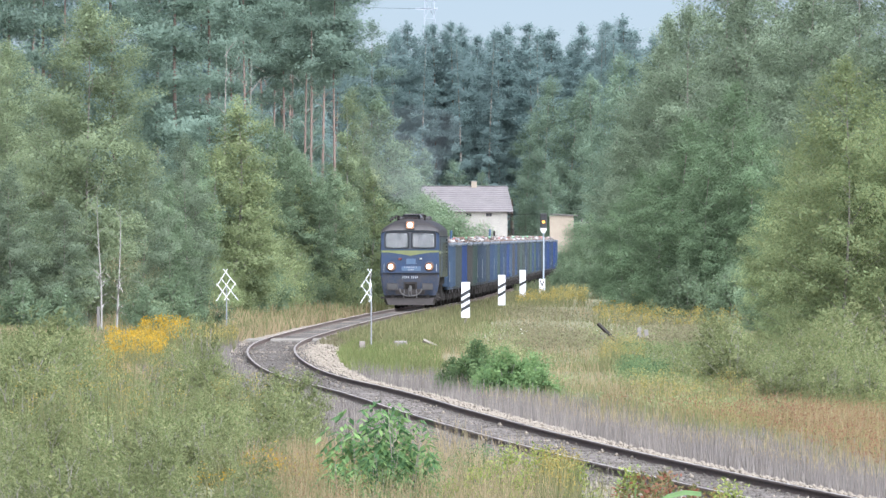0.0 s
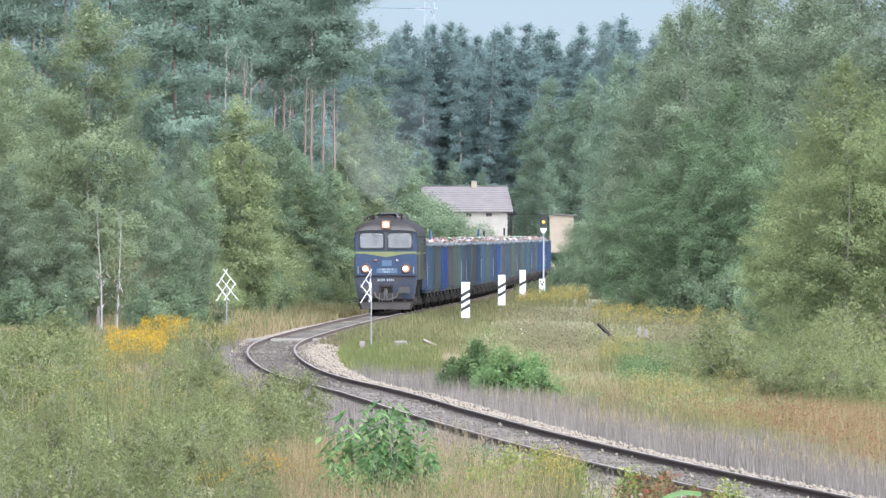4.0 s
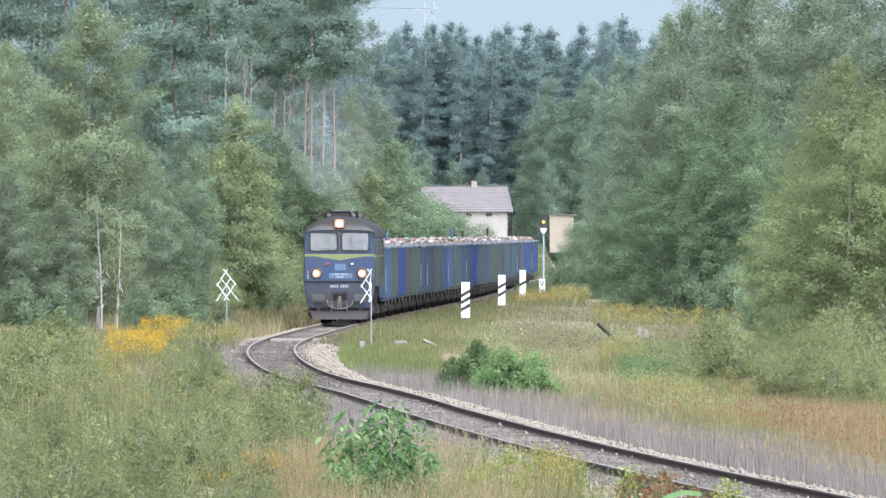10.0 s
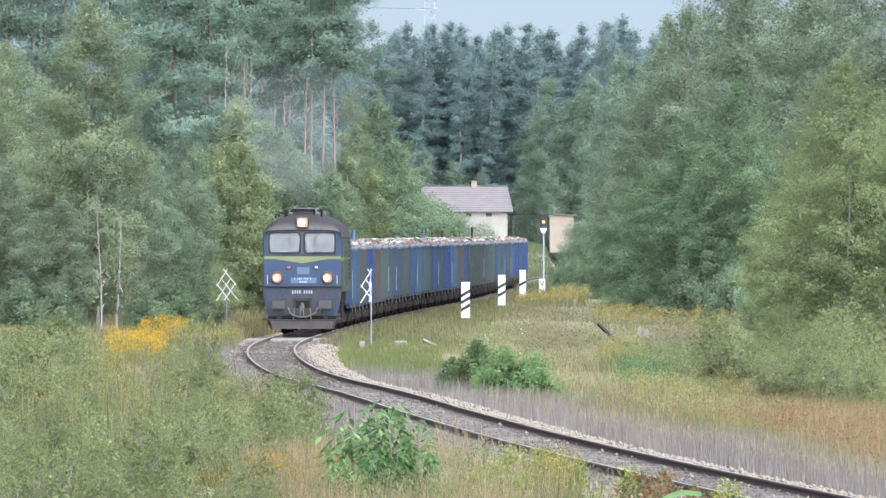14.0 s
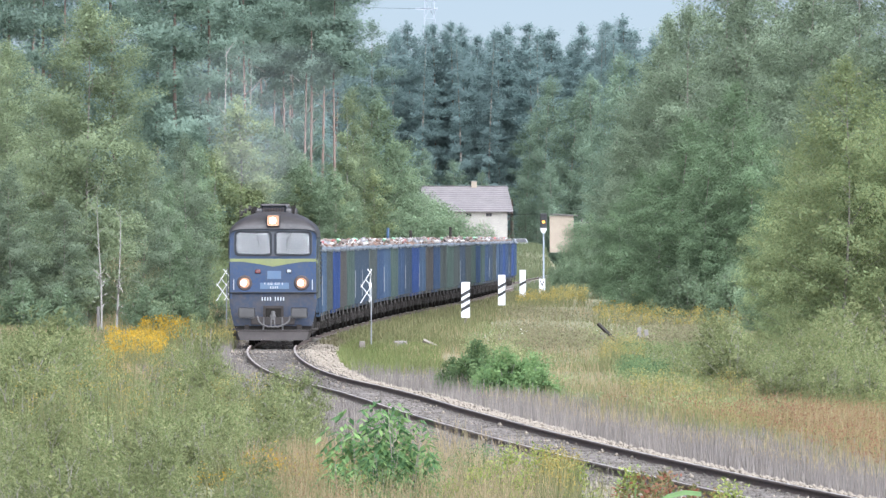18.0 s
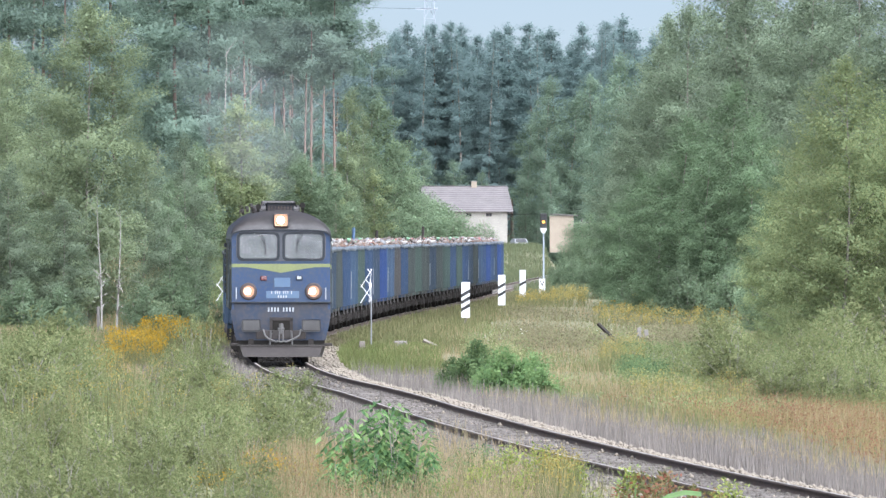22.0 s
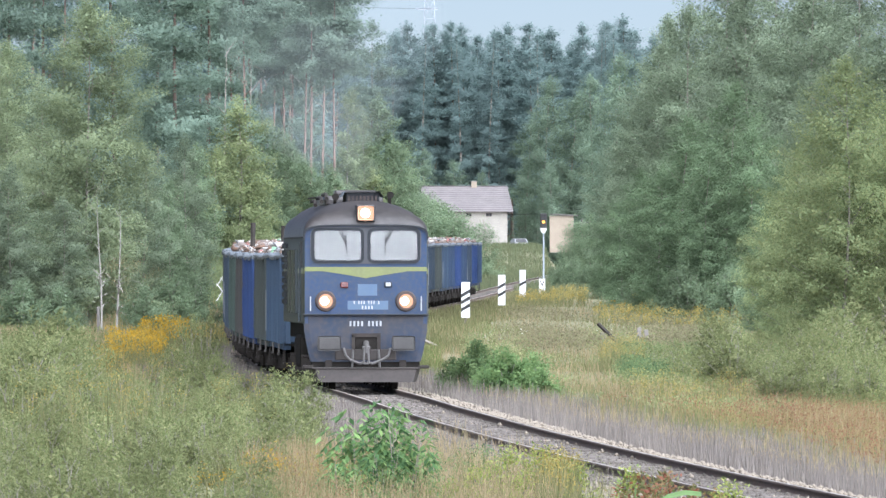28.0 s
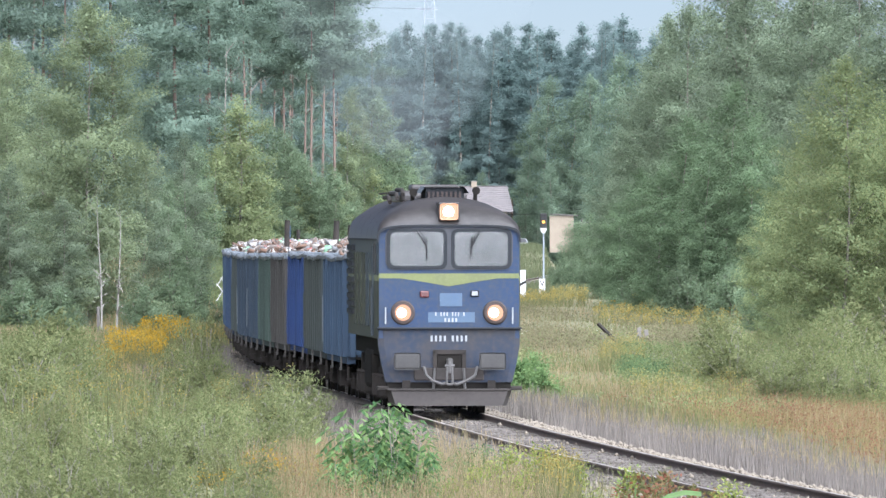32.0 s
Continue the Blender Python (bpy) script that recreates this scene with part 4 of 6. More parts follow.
def crossbuck(b, y, turn, top, label, folded=False):
    """A double crossing sign on a thin post; top is the height of its upper tip."""
    t = empty("level_crossing_sign", label, "road sign", "crossing signs")
    x = put(b, y)
    z = gz(x, y)
    H = top - z
    part("post", tube(bmesh.new(), (0, 0, -0.2), (0, 0, H - 0.6), 0.026, n=10), M["galv"], t, "thin grey steel post")
    arms = [((0.036, 0.0), (-0.38, -0.66)), ((-0.13, 0.0), (0.37, -0.62)), ((-0.38, -1.21), (0.135, -0.38)), ((0.44, -1.18), (-0.18, -0.39)), ((-0.38, -0.55), (0.085, -1.18)), ((0.35, -0.52), (-0.08, -1.18))]
    for k, (p, q) in enumerate(arms):
        f = p[0] / (p[0] - q[0])
        mid = (0.0, p[1] + (q[1] - p[1]) * f)
        bm = bmesh.new()
        for (u, v), (g, h) in ((p, mid), (mid, q)):
            far = u > 0.001 or g > 0.001
            fold = (lambda w: (-0.2 * w, 0.95 * w)) if folded and far else (lambda w: (w, 0.0))
            a3, b3 = Vector((fold(u)[0], fold(u)[1] - 0.05 - 0.006 * k, H + v)), Vector((fold(g)[0], fold(g)[1] - 0.05 - 0.006 * k, H + h))
            way = (b3 - a3).normalized()
            side = way.cross(Vector((0, 1, 0))).normalized() * 0.0145
            bm.faces.new([bm.verts.new(c) for c in (a3 - side, b3 - side, b3 + side, a3 + side)])
        r = bmesh.ops.extrude_face_region(bm, geom=bm.faces[:])
        for v in r["geom"]:
            if isinstance(v, bmesh.types.BMVert):
                v.co.y += 0.005
        part("cross_arm", bm, M["white"], t, "white enamelled cross arm")
    t.matrix_basis = pose(x, y, z, 0, 0, turn)


def warning_board(b, y, stripes):
    t = empty("warning_board", "upright white railway board with %s black slanting %s" % (("one", "stripe") if stripes == 1 else ("two", "stripes") if stripes == 2 else ("three", "stripes")), "railway sign", "boards before the signal")
    x = put(b, y)
    z = gz(x, y)
    top = 1.6 - z
    part("board", boxed(-0.19, 0.19, -0.03, 0.03, top - 1.58, top, 0.008), M["white"], t, "white painted board")
    part("post", boxed(-0.05, 0.05, 0.03, 0.09, -0.3, top - 0.2), M["old_wood"], t)
    for k in range(stripes):
        zc = top - {3: (0.5, 0.8, 1.12), 2: (0.56, 0.97), 1: (0.8,)}[stripes][k]
        bm = bmesh.new()
        q = [(-0.191, zc - 0.19), (0.191, zc + 0.03), (0.191, zc + 0.19), (-0.191, zc - 0.03)]
        f = bm.faces.new([bm.verts.new((a, -0.034, c)) for a, c in q])
        r = bmesh.ops.extrude_face_region(bm, geom=[f])
        for v in r["geom"]:
            if isinstance(v, bmesh.types.BMVert):
                v.co.y += 0.004
        part("stripe", bm, M["black"], t, "black slanting stripe")
    t.matrix_basis = pose(x, y, z, 0, 0, 0)


def signal(b, y):
    t = empty("railway_signal", "slim grey signal mast showing one amber light", "signal")
    x = put(b, y)
    z = gz(x, y)
    k = y / 27500.0
    zz = lambda p: 3.73 - (p - 414.4) * k - z
    part("mast", tube(bmesh.new(), (0, 0, -0.2), (0, 0, zz(402)), 0.062, 0.05, 12), M["mast"], t, "pale grey steel mast")
    h = part("signal_head", boxed(-0.22, 0.22, -0.18, 0.12, zz(404), zz(378), 0.05), M["black"], t, "black signal head")
    for p, m in ((393, "amber"), (385, "dark_in")):
        part("lens", tube(bmesh.new(), (0, -0.2, zz(p)), (0, -0.17, zz(p)), 0.11, n=16), M[m], h, "amber lit lens" if m == "amber" else "")
        part("hood", boxed(-0.14, 0.14, -0.34, -0.18, zz(p) + 0.11, zz(p) + 0.13), M["black"], h)
    part("mark_plate", boxed(-0.2, 0.2, -0.12, -0.09, zz(409), zz(403), 0.01), M["white"], t, "white plate below the lights")
    part("mark_plate", boxed(-0.12, 0.12, -0.12, -0.09, zz(413), zz(409.2), 0.01), M["white"], t)
    part("cabinet", boxed(-0.3, 0.1, -0.2, 0.15, -0.2, zz(494), 0.02), M["white"], t, "white foot cabinet")
    zt = zz(495) - 0.06
    for sx in (-1, 1):
        bm = bmesh.new()
        bm.faces.new([bm.verts.new((-0.1 + sx * px, -0.212, zt - pz)) for px, pz in ((0.17, 0.0), (0.1, 0.0), (0.0, 0.3), (0.0, 0.42))])
        r = bmesh.ops.extrude_face_region(bm, geom=bm.faces[:])
        for v in r["geom"]:
            if isinstance(v, bmesh.types.BMVert):
                v.co.y += 0.008
        part("slanting_mark", bm, M["black"], t, "black slanting mark on the foot plate")
    t.matrix_basis = pose(x, y, z)


def house():
    y = 1948.0
    x0, x1 = put(742, y), put(898, y)
    zb, ze, zr = 1.6, 6.85, 9.72
    d = 8.5
    t = empty("farmhouse", "old whitewashed house with grey cement tile roof among trees", "house")
    t.matrix_basis = pose((x0 + x1) / 2, y, zb)
    hw, H, R = (x1 - x0) / 2, ze - zb, zr - zb
    # walls with openings as separate leaves of masonry
    wins = [(0.3, 4.3, 0.7, 0.42), (2.85, 4.3, 0.7, 0.42), (-2.3, 4.3, 0.7, 0.42)]
    bm = bmesh.new()
    box(bm, -hw, hw, 0, 0.35, 0, 4.3)
    xs = sorted(wins)
    cur = -hw
    for wx, wz, ww, wh in xs:
        box(bm, cur, wx, 0, 0.35, 4.3, 4.72)
        cur = wx + ww
    box(bm, cur, hw, 0, 0.35, 4.3, 4.72)
    box(bm, -hw, hw, 0, 0.35, 4.72, H)
    part("front_wall", bm, M["render_wall"], t, "flaking whitewashed wall")
    part("back_wall", boxed(-hw, hw, d - 0.35, d, 0, H), M["render_wall"], t)
    for s in (-1, 1):
        bm = bmesh.new()
        q = [(0.36, 0), (d - 0.36, 0), (d - 0.36, H), (d / 2, R - 0.25), (0.36, H)]
        f = bm.faces.new([bm.verts.new((s * (hw - (0.5 if c > H else 0)), a, c)) for a, c in q])
        r = bmesh.ops.extrude_face_region(bm, geom=[f])
        for v in r["geom"]:
            if isinstance(v, bmesh.types.BMVert):
                v.co.x -= s * 0.35
        part("gable_wall", bm, M["render_wall"], t)
    for wx, wz, ww, wh in wins:
        w = part("window", boxed(wx, wx + ww, 0.18, 0.22, 4.3, 4.72), M["dark_in"], t, "small dark attic window")
        part("frame", box(boxed(wx, wx + ww, 0.12, 0.18, 4.3, 4.35), wx + ww / 2 - 0.03, wx + ww / 2 + 0.03, 0.12, 0.18, 4.3, 4.72), M["old_wood"], w)
    # roof: two slopes of overlapping courses
    n = 12
    for s in (-1, 1):
        sl = empty("roof_slope")
        sl.parent = t
        for k in range(n):
            a, b = k / n, (k + 1.25) / n
            ya, za = -0.55 + (d / 2 + 0.55) * a, H - 0.35 + (R - H + 0.35) * a
            yb, zb2 = -0.55 + (d / 2 + 0.55) * min(b, 1), H - 0.35 + (R - H + 0.35) * min(b, 1)
            up = 0.06
            ea, eb = 0.75 * (1 - a), 0.75 * (1 - min(b, 1))
            bm = bmesh.new()
            V = [bm.verts.new(v) for v in ((-hw - ea, ya, za + up), (hw + ea, ya, za + up), (hw + eb, yb, zb2), (-hw - eb, yb, zb2), (-hw - ea, ya, za - 0.02), (hw + ea, ya, za - 0.02), (hw + eb, yb, zb2 - 0.08), (-hw - eb, yb, zb2 - 0.08))]
            for q in ((0, 1, 2, 3), (4, 7, 6, 5), (0, 4, 5, 1), (1, 5, 6, 2), (2, 6, 7, 3), (3, 7, 4, 0)):
                bm.faces.new([V[i] for i in q])
            if s > 0:
                bmesh.ops.transform(bm, matrix=Matrix.Translation((0, d, 0)) @ Matrix.Diagonal((1, -1, 1, 1)), verts=bm.verts[:])
            part("roof_course", bm, M["asbestos"], sl)
    part("ridge_cap", boxed(-hw - 0.05, hw + 0.05, d / 2 - 0.15, d / 2 + 0.15, R - 0.04, R + 0.06, 0.03), M["asbestos"], t)
    c = part("chimney", boxed(1.0, 1.7, d / 2 - 0.35, d / 2 + 0.35, R - 0.5, R + 0.55, 0.03), M["shed_wall"], t, "short brick chimney")
    part("chimney_cap", boxed(0.93, 1.77, d / 2 - 0.42, d / 2 + 0.42, R + 0.55, R + 0.65, 0.02), M["concrete"], c)
    part("wooden_ladder", box(box(bmesh.new(), 2.6, 2.68, -0.9, -0.84, 0, 3.6, m=Matrix.Rotation(radians(-9), 4, "Y")), 3.0, 3.08, -0.9, -0.84, 0, 3.6, m=Matrix.Rotation(radians(-9), 4, "Y")), M["old_wood"], t, "leaning weathered poles")


def shed():
    y = 1891.0
    x0, x1 = put(973, y), put(1015, y)
    t = empty("brick_shed", "small pale brick outbuilding with a flat sloping roof", "shed")
    t.matrix_basis = pose((x0 + x1) / 2, y, 1.5)
    hw = (x1 - x0) / 2
    for name, a in (("front_wall", (-hw, hw, 0, 0.25, 0, 4.45)), ("back_wall", (-hw, hw, 3.75, 4, 0, 4.2)), ("side_wall", (-hw, -hw + 0.25, 0.25, 3.75, 0, 4.3)), ("side_wall", (hw - 0.25, hw, 0.25, 3.75, 0, 4.3))):
        part(name, boxed(*a), M["shed_wall"], t)
    bm = boxed(-hw - 0.2, hw + 0.3, -0.3, 4.3, 4.5, 4.62, 0.01)
    bmesh.ops.transform(bm, matrix=Matrix.Rotation(radians(3), 4, "Y"), verts=bm.verts[:])
    part("roof", bm, M["asbestos"], t, "thin grey sheet roof")


def parked_car():
    y = 1879.0
    x = put(926, y)
    t = empty("parked_car", "pale grey car parked on the grass beside the house", "car")
    t.matrix_basis = pose(x, y, gz(x, y) - 0.45, 0, 0, 12)
    prof = [(-0.0, 0.3), (0.0, 0.75), (0.9, 0.9), (1.6, 1.4), (3.0, 1.42), (3.9, 1.0), (4.1, 0.9), (4.1, 0.3)]
    bm = bmesh.new()
    loft(bm, [[(x2 * (0.82 if z > 1.1 else 1), yy, z) for x2 in (-0.85, -0.4, 0.4, 0.85)] for yy, z in prof])
    part("body", bm, M["galv"], t, "pale metallic car body", smooth=False)
    for s in (-1, 1):
        bm = bmesh.new()
        bm.faces.new([bm.verts.new((s * (0.82 if z > 1.1 else 1) * 0.85, yy, z)) for yy, z in prof])
        part("side_panel", bm, M["galv"], t)
        for yy in (0.75, 3.3):
            part("wheel", tube(bmesh.new(), (s * 0.7, yy, 0.3), (s * 0.88, yy, 0.3), 0.3, n=16), M["black"], t)
    bm = bmesh.new()
    loft(bm, [[(-0.68, 0.97, 0.96), (0.68, 0.97, 0.96)], [(-0.6, 1.55, 1.36), (0.6, 1.55, 1.36)]])
    bmesh.ops.translate(bm, vec=(0, -0.02, 0.02), verts=bm.verts[:])
    part("windscreen", bm, M["dark_in"], t)


def lattice_mast():
    y = 2979.0
    x = put(760, y)
    t = empty("lattice_mast", "distant pale steel lattice mast behind the pines", "mast")
    t.matrix_basis = pose(x, y, 1.5)
    H, w0, w1 = 58.0, 2.6, 0.8
    legs = [(-1, -1), (1, -1), (1, 1), (-1, 1)]
    for a, b in legs:
        part("mast_leg", tube(bmesh.new(), (a * w0, b * w0, -0.5), (a * w1 * 0.6, b * w1 * 0.6, H), 0.1, n=6), M["mast"], t)
    for k in range(16):
        f0, f1 = k / 16, (k + 1) / 16
        a0, a1 = w0 + (w1 * 0.6 - w0) * f0, w0 + (w1 * 0.6 - w0) * f1
        for (p, q), (r, s) in zip(legs, legs[1:] + legs[:1]):
            part("mast_brace", tube(bmesh.new(), (p * a0, q * a0, H * f0), (r * a1, s * a1, H * f1), 0.055, n=5), M["mast"], t)
            part("mast_ring", tube(bmesh.new(), (p * a1, q * a1, H * f1), (r * a1, s * a1, H * f1), 0.05, n=5), M["mast"], t)
    part("cross_arm", boxed(-2.6, 1.6, -0.2, 0.2, 45.2, 45.6), M["mast"], t)


def wires():
    for name, p, q, sag, r in (("overhead_wire", (put(640, 2968), 2968, 47.1), (put(762, 2977), 2977, 46.9), 0.1, 0.03),
                               ("overhead_wire", (put(896, 1949), 1949, 6.2), (put(1030, 1936), 1936, 6.9), 0.25, 0.025)):
        pts = [Vector(p).lerp(Vector(q), k / 14) - Vector((0, 0, sag * 4 * (k / 14) * (1 - k / 14))) for k in range(15)]
        tagged(part(name, pipe(bmesh.new(), pts, r, 5), M["black"]), "thin dark overhead wire", "wire")


def utility_pole():
    x = put(1030, 1936)
    t = empty("utility_pole", "grey wooden pole carrying a thin wire to the house", "utility pole")
    t.matrix_basis = pose(x, 1936, gz(x, 1936))
    part("pole", tube(bmesh.new(), (0, 0, -0.3), (0, 0, 6.2), 0.13, 0.09, 10), M["post_wood"], t)
    part("cross_bar", boxed(-0.7, 0.7, -0.06, 0.06, 5.6, 5.72), M["post_wood"], t)


def stubs():
    def post(b, y, w, top, label, material="concrete", lean=0):
        x = put(b, y)
        z = gz(x, y)
        bm = boxed(-w / 2, w / 2, -w / 2, w / 2, -0.3, top - z, 0.02)
        o = tagged(part("old_post", bm, M[material]), label, "post", "old posts beside the line")
        o.matrix_basis = pose(x, y, z, 0, lean, 0)
    post(1067, 578, 0.19, 0.08, "short pale concrete post in the grass")
    post(1129, 594, 0.15, 0.16, "stubby weathered concrete post in the grass", lean=4)
    post(1146, 596, 0.16, 0.06, "stubby weathered concrete post in the grass", lean=-5)
    post(1302, 604, 0.2, 0.14, "stubby weathered concrete post in the grass")
    post(1009, 647, 0.24, -0.2, "low broken concrete post in the grass")
    post(174, 596, 0.12, 0.95, "grey weathered wooden post at the wood's edge", "post_wood")
    post(343, 596, 0.34, -0.05, "stubby weathered concrete post at the wood's edge")
    post(186, 594, 0.2, -0.1, "stubby weathered concrete post at the wood's edge")
    post(641, 548, 0.2, -0.05, "dark rotten post beside the crossing", "old_wood")
    for b, y, p, q, label in ((1078, 576, (-0.42, 0, 0.85), (0.36, 0, 0.1), "dark charred beam leaning on a concrete post"),
                              (1128, 591, (0.25, 0, 0.5), (-0.25, 0, 0.05), "pale board leaning on a concrete stub"),
                              (764, 539, (-0.3, 0, 0.45), (0.35, 0, 0.15), "short tan plank lying tilted in the grass")):
        x = put(b, y)
        o = tagged(part("leaning_plank", tube(bmesh.new(), p, q, 0.07, n=4), M["iron"] if b == 1078 else M["post_wood"] if b == 1128 else M["earth"]), label, "plank")
        o.matrix_basis = pose(x, y, gz(x, y))
    x = put(709, 550)
    o = tagged(part("concrete_block", box(boxed(-0.24, 0.24, -0.15, 0.15, -0.1, 0.42, 0.03), 0.12, 0.22, -0.16, -0.14, 0.1, 0.3), M["concrete"]), "small whitewashed concrete block in the grass", "marker block")
    o.matrix_basis = pose(x, 550, gz(x, 550))


crossbuck(401, 590, 0, 2.4, "white triple-cross railway crossing sign on a thin post")
crossbuck(657, 557, 0, 2.47, "white triple-cross railway crossing sign folded round its post", True)
warning_board(824, 688, 3)
warning_board(888, 808, 2)
warning_board(925, 922, 1)
signal(962, 1037)
house()
shed()
parked_car()
lattice_mast()
wires()
utility_pole()
stubs()


# ---- plants ----
def leaf_quads(C, size, rng, aspect=0.62, N=None, U=None):
    """Small kite-shaped leaves at the points C, facing N, with their tips along U."""
    n = len(C)
    u = rng.normal(size=(n, 3)) if U is None else U
    w = rng.normal(size=(n, 3)) if N is None else N
    v = np.cross(w, u)
    v /= np.linalg.norm(v, axis=1)[:, None] + 1e-9
    if U is None:
        u = np.cross(v, w)
    u = u / (np.linalg.norm(u, axis=1)[:, None] + 1e-9)
    s = (size * rng.uniform(0.6, 1.35, n))[:, None]
    V = np.stack([C - u * s * 0.5, C + v * s * 0.5 * aspect, C + u * s * 0.5, C - v * s * 0.5 * aspect], 1)
    F = np.arange(n * 4).reshape(n, 4)
    return V.reshape(-1, 3), F


def limb_mesh(name, paths, material, n=6):
    """Tapered limbs along paths of (point, radius)."""
    V, F = [], []
    for path in paths:
        rings = []
        for (p, r) in path:
            b = len(V)
            for k in range(n):
                a = 2 * math.pi * k / n
                V.append((p[0] + r * math.cos(a), p[1] + r * math.sin(a), p[2]))
            rings.append(b)
        for a, b in zip(rings[:-1], rings[1:]):
            for k in range(n):
                F.append((a + k, a + (k + 1) % n, b + (k + 1) % n, b + k))
    return mesh_np(name, V, F, material)


def limb_path(p, q, r0, r1, rng, sag=0.1):
    p, q = np.array(p, float), np.array(q, float)
    out = []
    for k in range(5):
        f = k / 4
        c = p + (q - p) * f
        c[2] += sag * 4 * f * (1 - f) * np.linalg.norm(q - p) * 0.3
        c += rng.normal(0, 0.02, 3) * np.linalg.norm(q - p) * (0 < k < 4)
        out.append((c, r0 + (r1 - r0) * f))
    return out


# how a crown is built: reach of its boughs at the height f of the crown, their rise, their arch, and the flatness of a spray
FORMS = {
    "oval": (lambda f: np.sin(np.clip(0.17 + 0.81 * f, 0, 1) * math.pi) ** 0.72, 0.55, 0.10, 0.34),
    "egg": (lambda f: (1 - f) ** 0.42 * (0.76 + 0.45 * f) + 0.03, 0.5, 0.08, 0.34),
    "cone": (lambda f: (1 - f) ** 0.85 * 0.97 + 0.04, -0.12, -0.10, 0.26),
    "pine": (lambda f: np.sin(np.clip(0.26 + 0.71 * f, 0, 1) * math.pi) ** 0.8, 0.2, -0.06, 0.22),
    "shrub": (lambda f: np.sqrt(np.clip(1 - f ** 2, 0, 1)) * 0.95 + 0.08, 1.6, 0.12, 0.6),
}


def tree(name, label, category, seed, h, r, base, clumps, per, leaf, leaf_mat, bark_mat, form="oval", sigma=0.45, trunk_r=0.16, bare=0, stems=1, aspect=0.55, inner=28):
    """A trunk with boughs that carry fans of leafy sprays; h height, r crown radius, base height of its lowest leaves."""
    rng = np.random.default_rng(seed)
    t = empty(name, label, category)
    reach, rise, arch, flat = FORMS[form]
    paths = []
    for s in range(stems):
        lean = rng.normal(0, (0.03 if form == "pine" else 0.018) + 0.06 * (stems > 1), 2)
        pts = []
        for k in range(9):
            f = k / 8
            pts.append((np.array([lean[0] * h * f + 0.12 * math.sin(f * 5 + seed), lean[1] * h * f + 0.1 * math.sin(f * 4 + seed * 2), h * 0.97 * f - 0.2]), trunk_r * (1 - 0.88 * f) * (1.25 if k == 0 else 1)))
        paths.append(pts)
    tx = np.array([p[0] for p in paths[0]])

    def axis(z):
        return np.stack([np.interp(z, tx[:, 2], tx[:, 0]), np.interp(z, tx[:, 2], tx[:, 1]), z], -1)

    nb = max(9, clumps // (7 if form != "shrub" else 5))
    f = (np.arange(nb) + rng.random(nb)) / nb
    f = f ** (1.15 if form in ("egg", "cone") else 1.0)
    if form == "pine":                                           # boughs in tiers
        tiers = max(6, nb // 5)
        f = np.clip((np.floor(f * tiers) + 0.5) / tiers + rng.normal(0, 0.33 / tiers, nb), 0, 0.995)
    az = np.arange(nb) * 2.39996 + rng.normal(0, 0.45, nb)
    lob = 0.92 + 0.16 * np.sin(az * 2 + seed) + 0.12 * np.sin(az * 3 + f * 7 + seed * 2)
    L = r * reach(f) * lob * rng.uniform(0.5 if form == "pine" else 0.74, 1.12, nb)
    z1 = base + (h - base) * f
    tip = axis(z1) + np.stack([np.cos(az) * L, np.sin(az) * L, 0 * L], 1)
    lift = rise * (0.7 + 0.6 * f) if rise > 0 else np.full(nb, rise)
    z0 = np.clip(z1 - L * lift * rng.uniform(0.7, 1.3, nb), 0.02 if form == "shrub" else base * 0.55, h * 0.985)
    root = axis(z0)
    share = L + 0.08 * r
    count = np.maximum(2, np.round(share / share.sum() * clumps).astype(int))
    C, T, limbs = [], [], []
    for k in range(nb):
        u = rng.random(count[k]) ** 0.58 * 0.9 + 0.1
        d = tip[k] - root[k]
        n = np.linalg.norm(d) + 1e-6
        side = np.array([-math.sin(az[k]), math.cos(az[k]), 0.0])
        w = rng.uniform(-1, 1, count[k]) * (0.12 + 0.75 * u * (1.12 - u)) * max(L[k], 0.12 * r) * 0.75
        p = root[k] + d * u[:, None] + side * w[:, None]
        p[:, 2] += arch * 4 * u * (1 - u) * n - 0.1 * np.abs(w) + rng.normal(0, 0.16 * sigma, count[k])
        C.append(p)
        T.append(d / n + side * (w / (L[k] + 0.1 * r))[:, None] * 0.9 + np.array([0, 0, -0.25 if form in ("oval", "egg") else 0.1]))
        if k % max(1, nb // 34) == 0:
            limbs.append(limb_path(root[k], tip[k] - d * 0.12, trunk_r * 0.36 * (1 - z0[k] / h * 0.7), 0.012, rng, arch))
    lead = max(3, clumps // 45)                                  # the leading shoot
    zl = h - rng.random(lead) ** 1.5 * (h - base) * 0.1
    C.append(axis(zl) + rng.normal(size=(lead, 3)) * sigma * 0.25)
    T.append(np.tile([0.0, 0.0, 1.0], (lead, 1)) + rng.normal(size=(lead, 3)) * 0.3)
    C, T = np.concatenate(C), np.concatenate(T)
    T /= np.linalg.norm(T, axis=1)[:, None]
    n = len(C)
    for k in range(bare):
        z = rng.uniform(min(h * 0.25, base * 0.5), base)
        an = rng.uniform(0, 6.28)
        ln = rng.uniform(0.4, 1.5)
        p0 = axis(np.array(z))
        limbs.append(limb_path(p0, p0 + np.array([ln * math.cos(an), ln * math.sin(an), rng.uniform(-0.3, 0.45)]), 0.035, 0.01, rng, 0.5))
    part("trunk", limb_mesh("trunk", paths + limbs, bark_mat, 7), None, t)
    S = np.cross(T, np.array([0, 0, 1.0])) + 1e-6
    S /= np.linalg.norm(S, axis=1)[:, None]
    Q = np.cross(S, T)
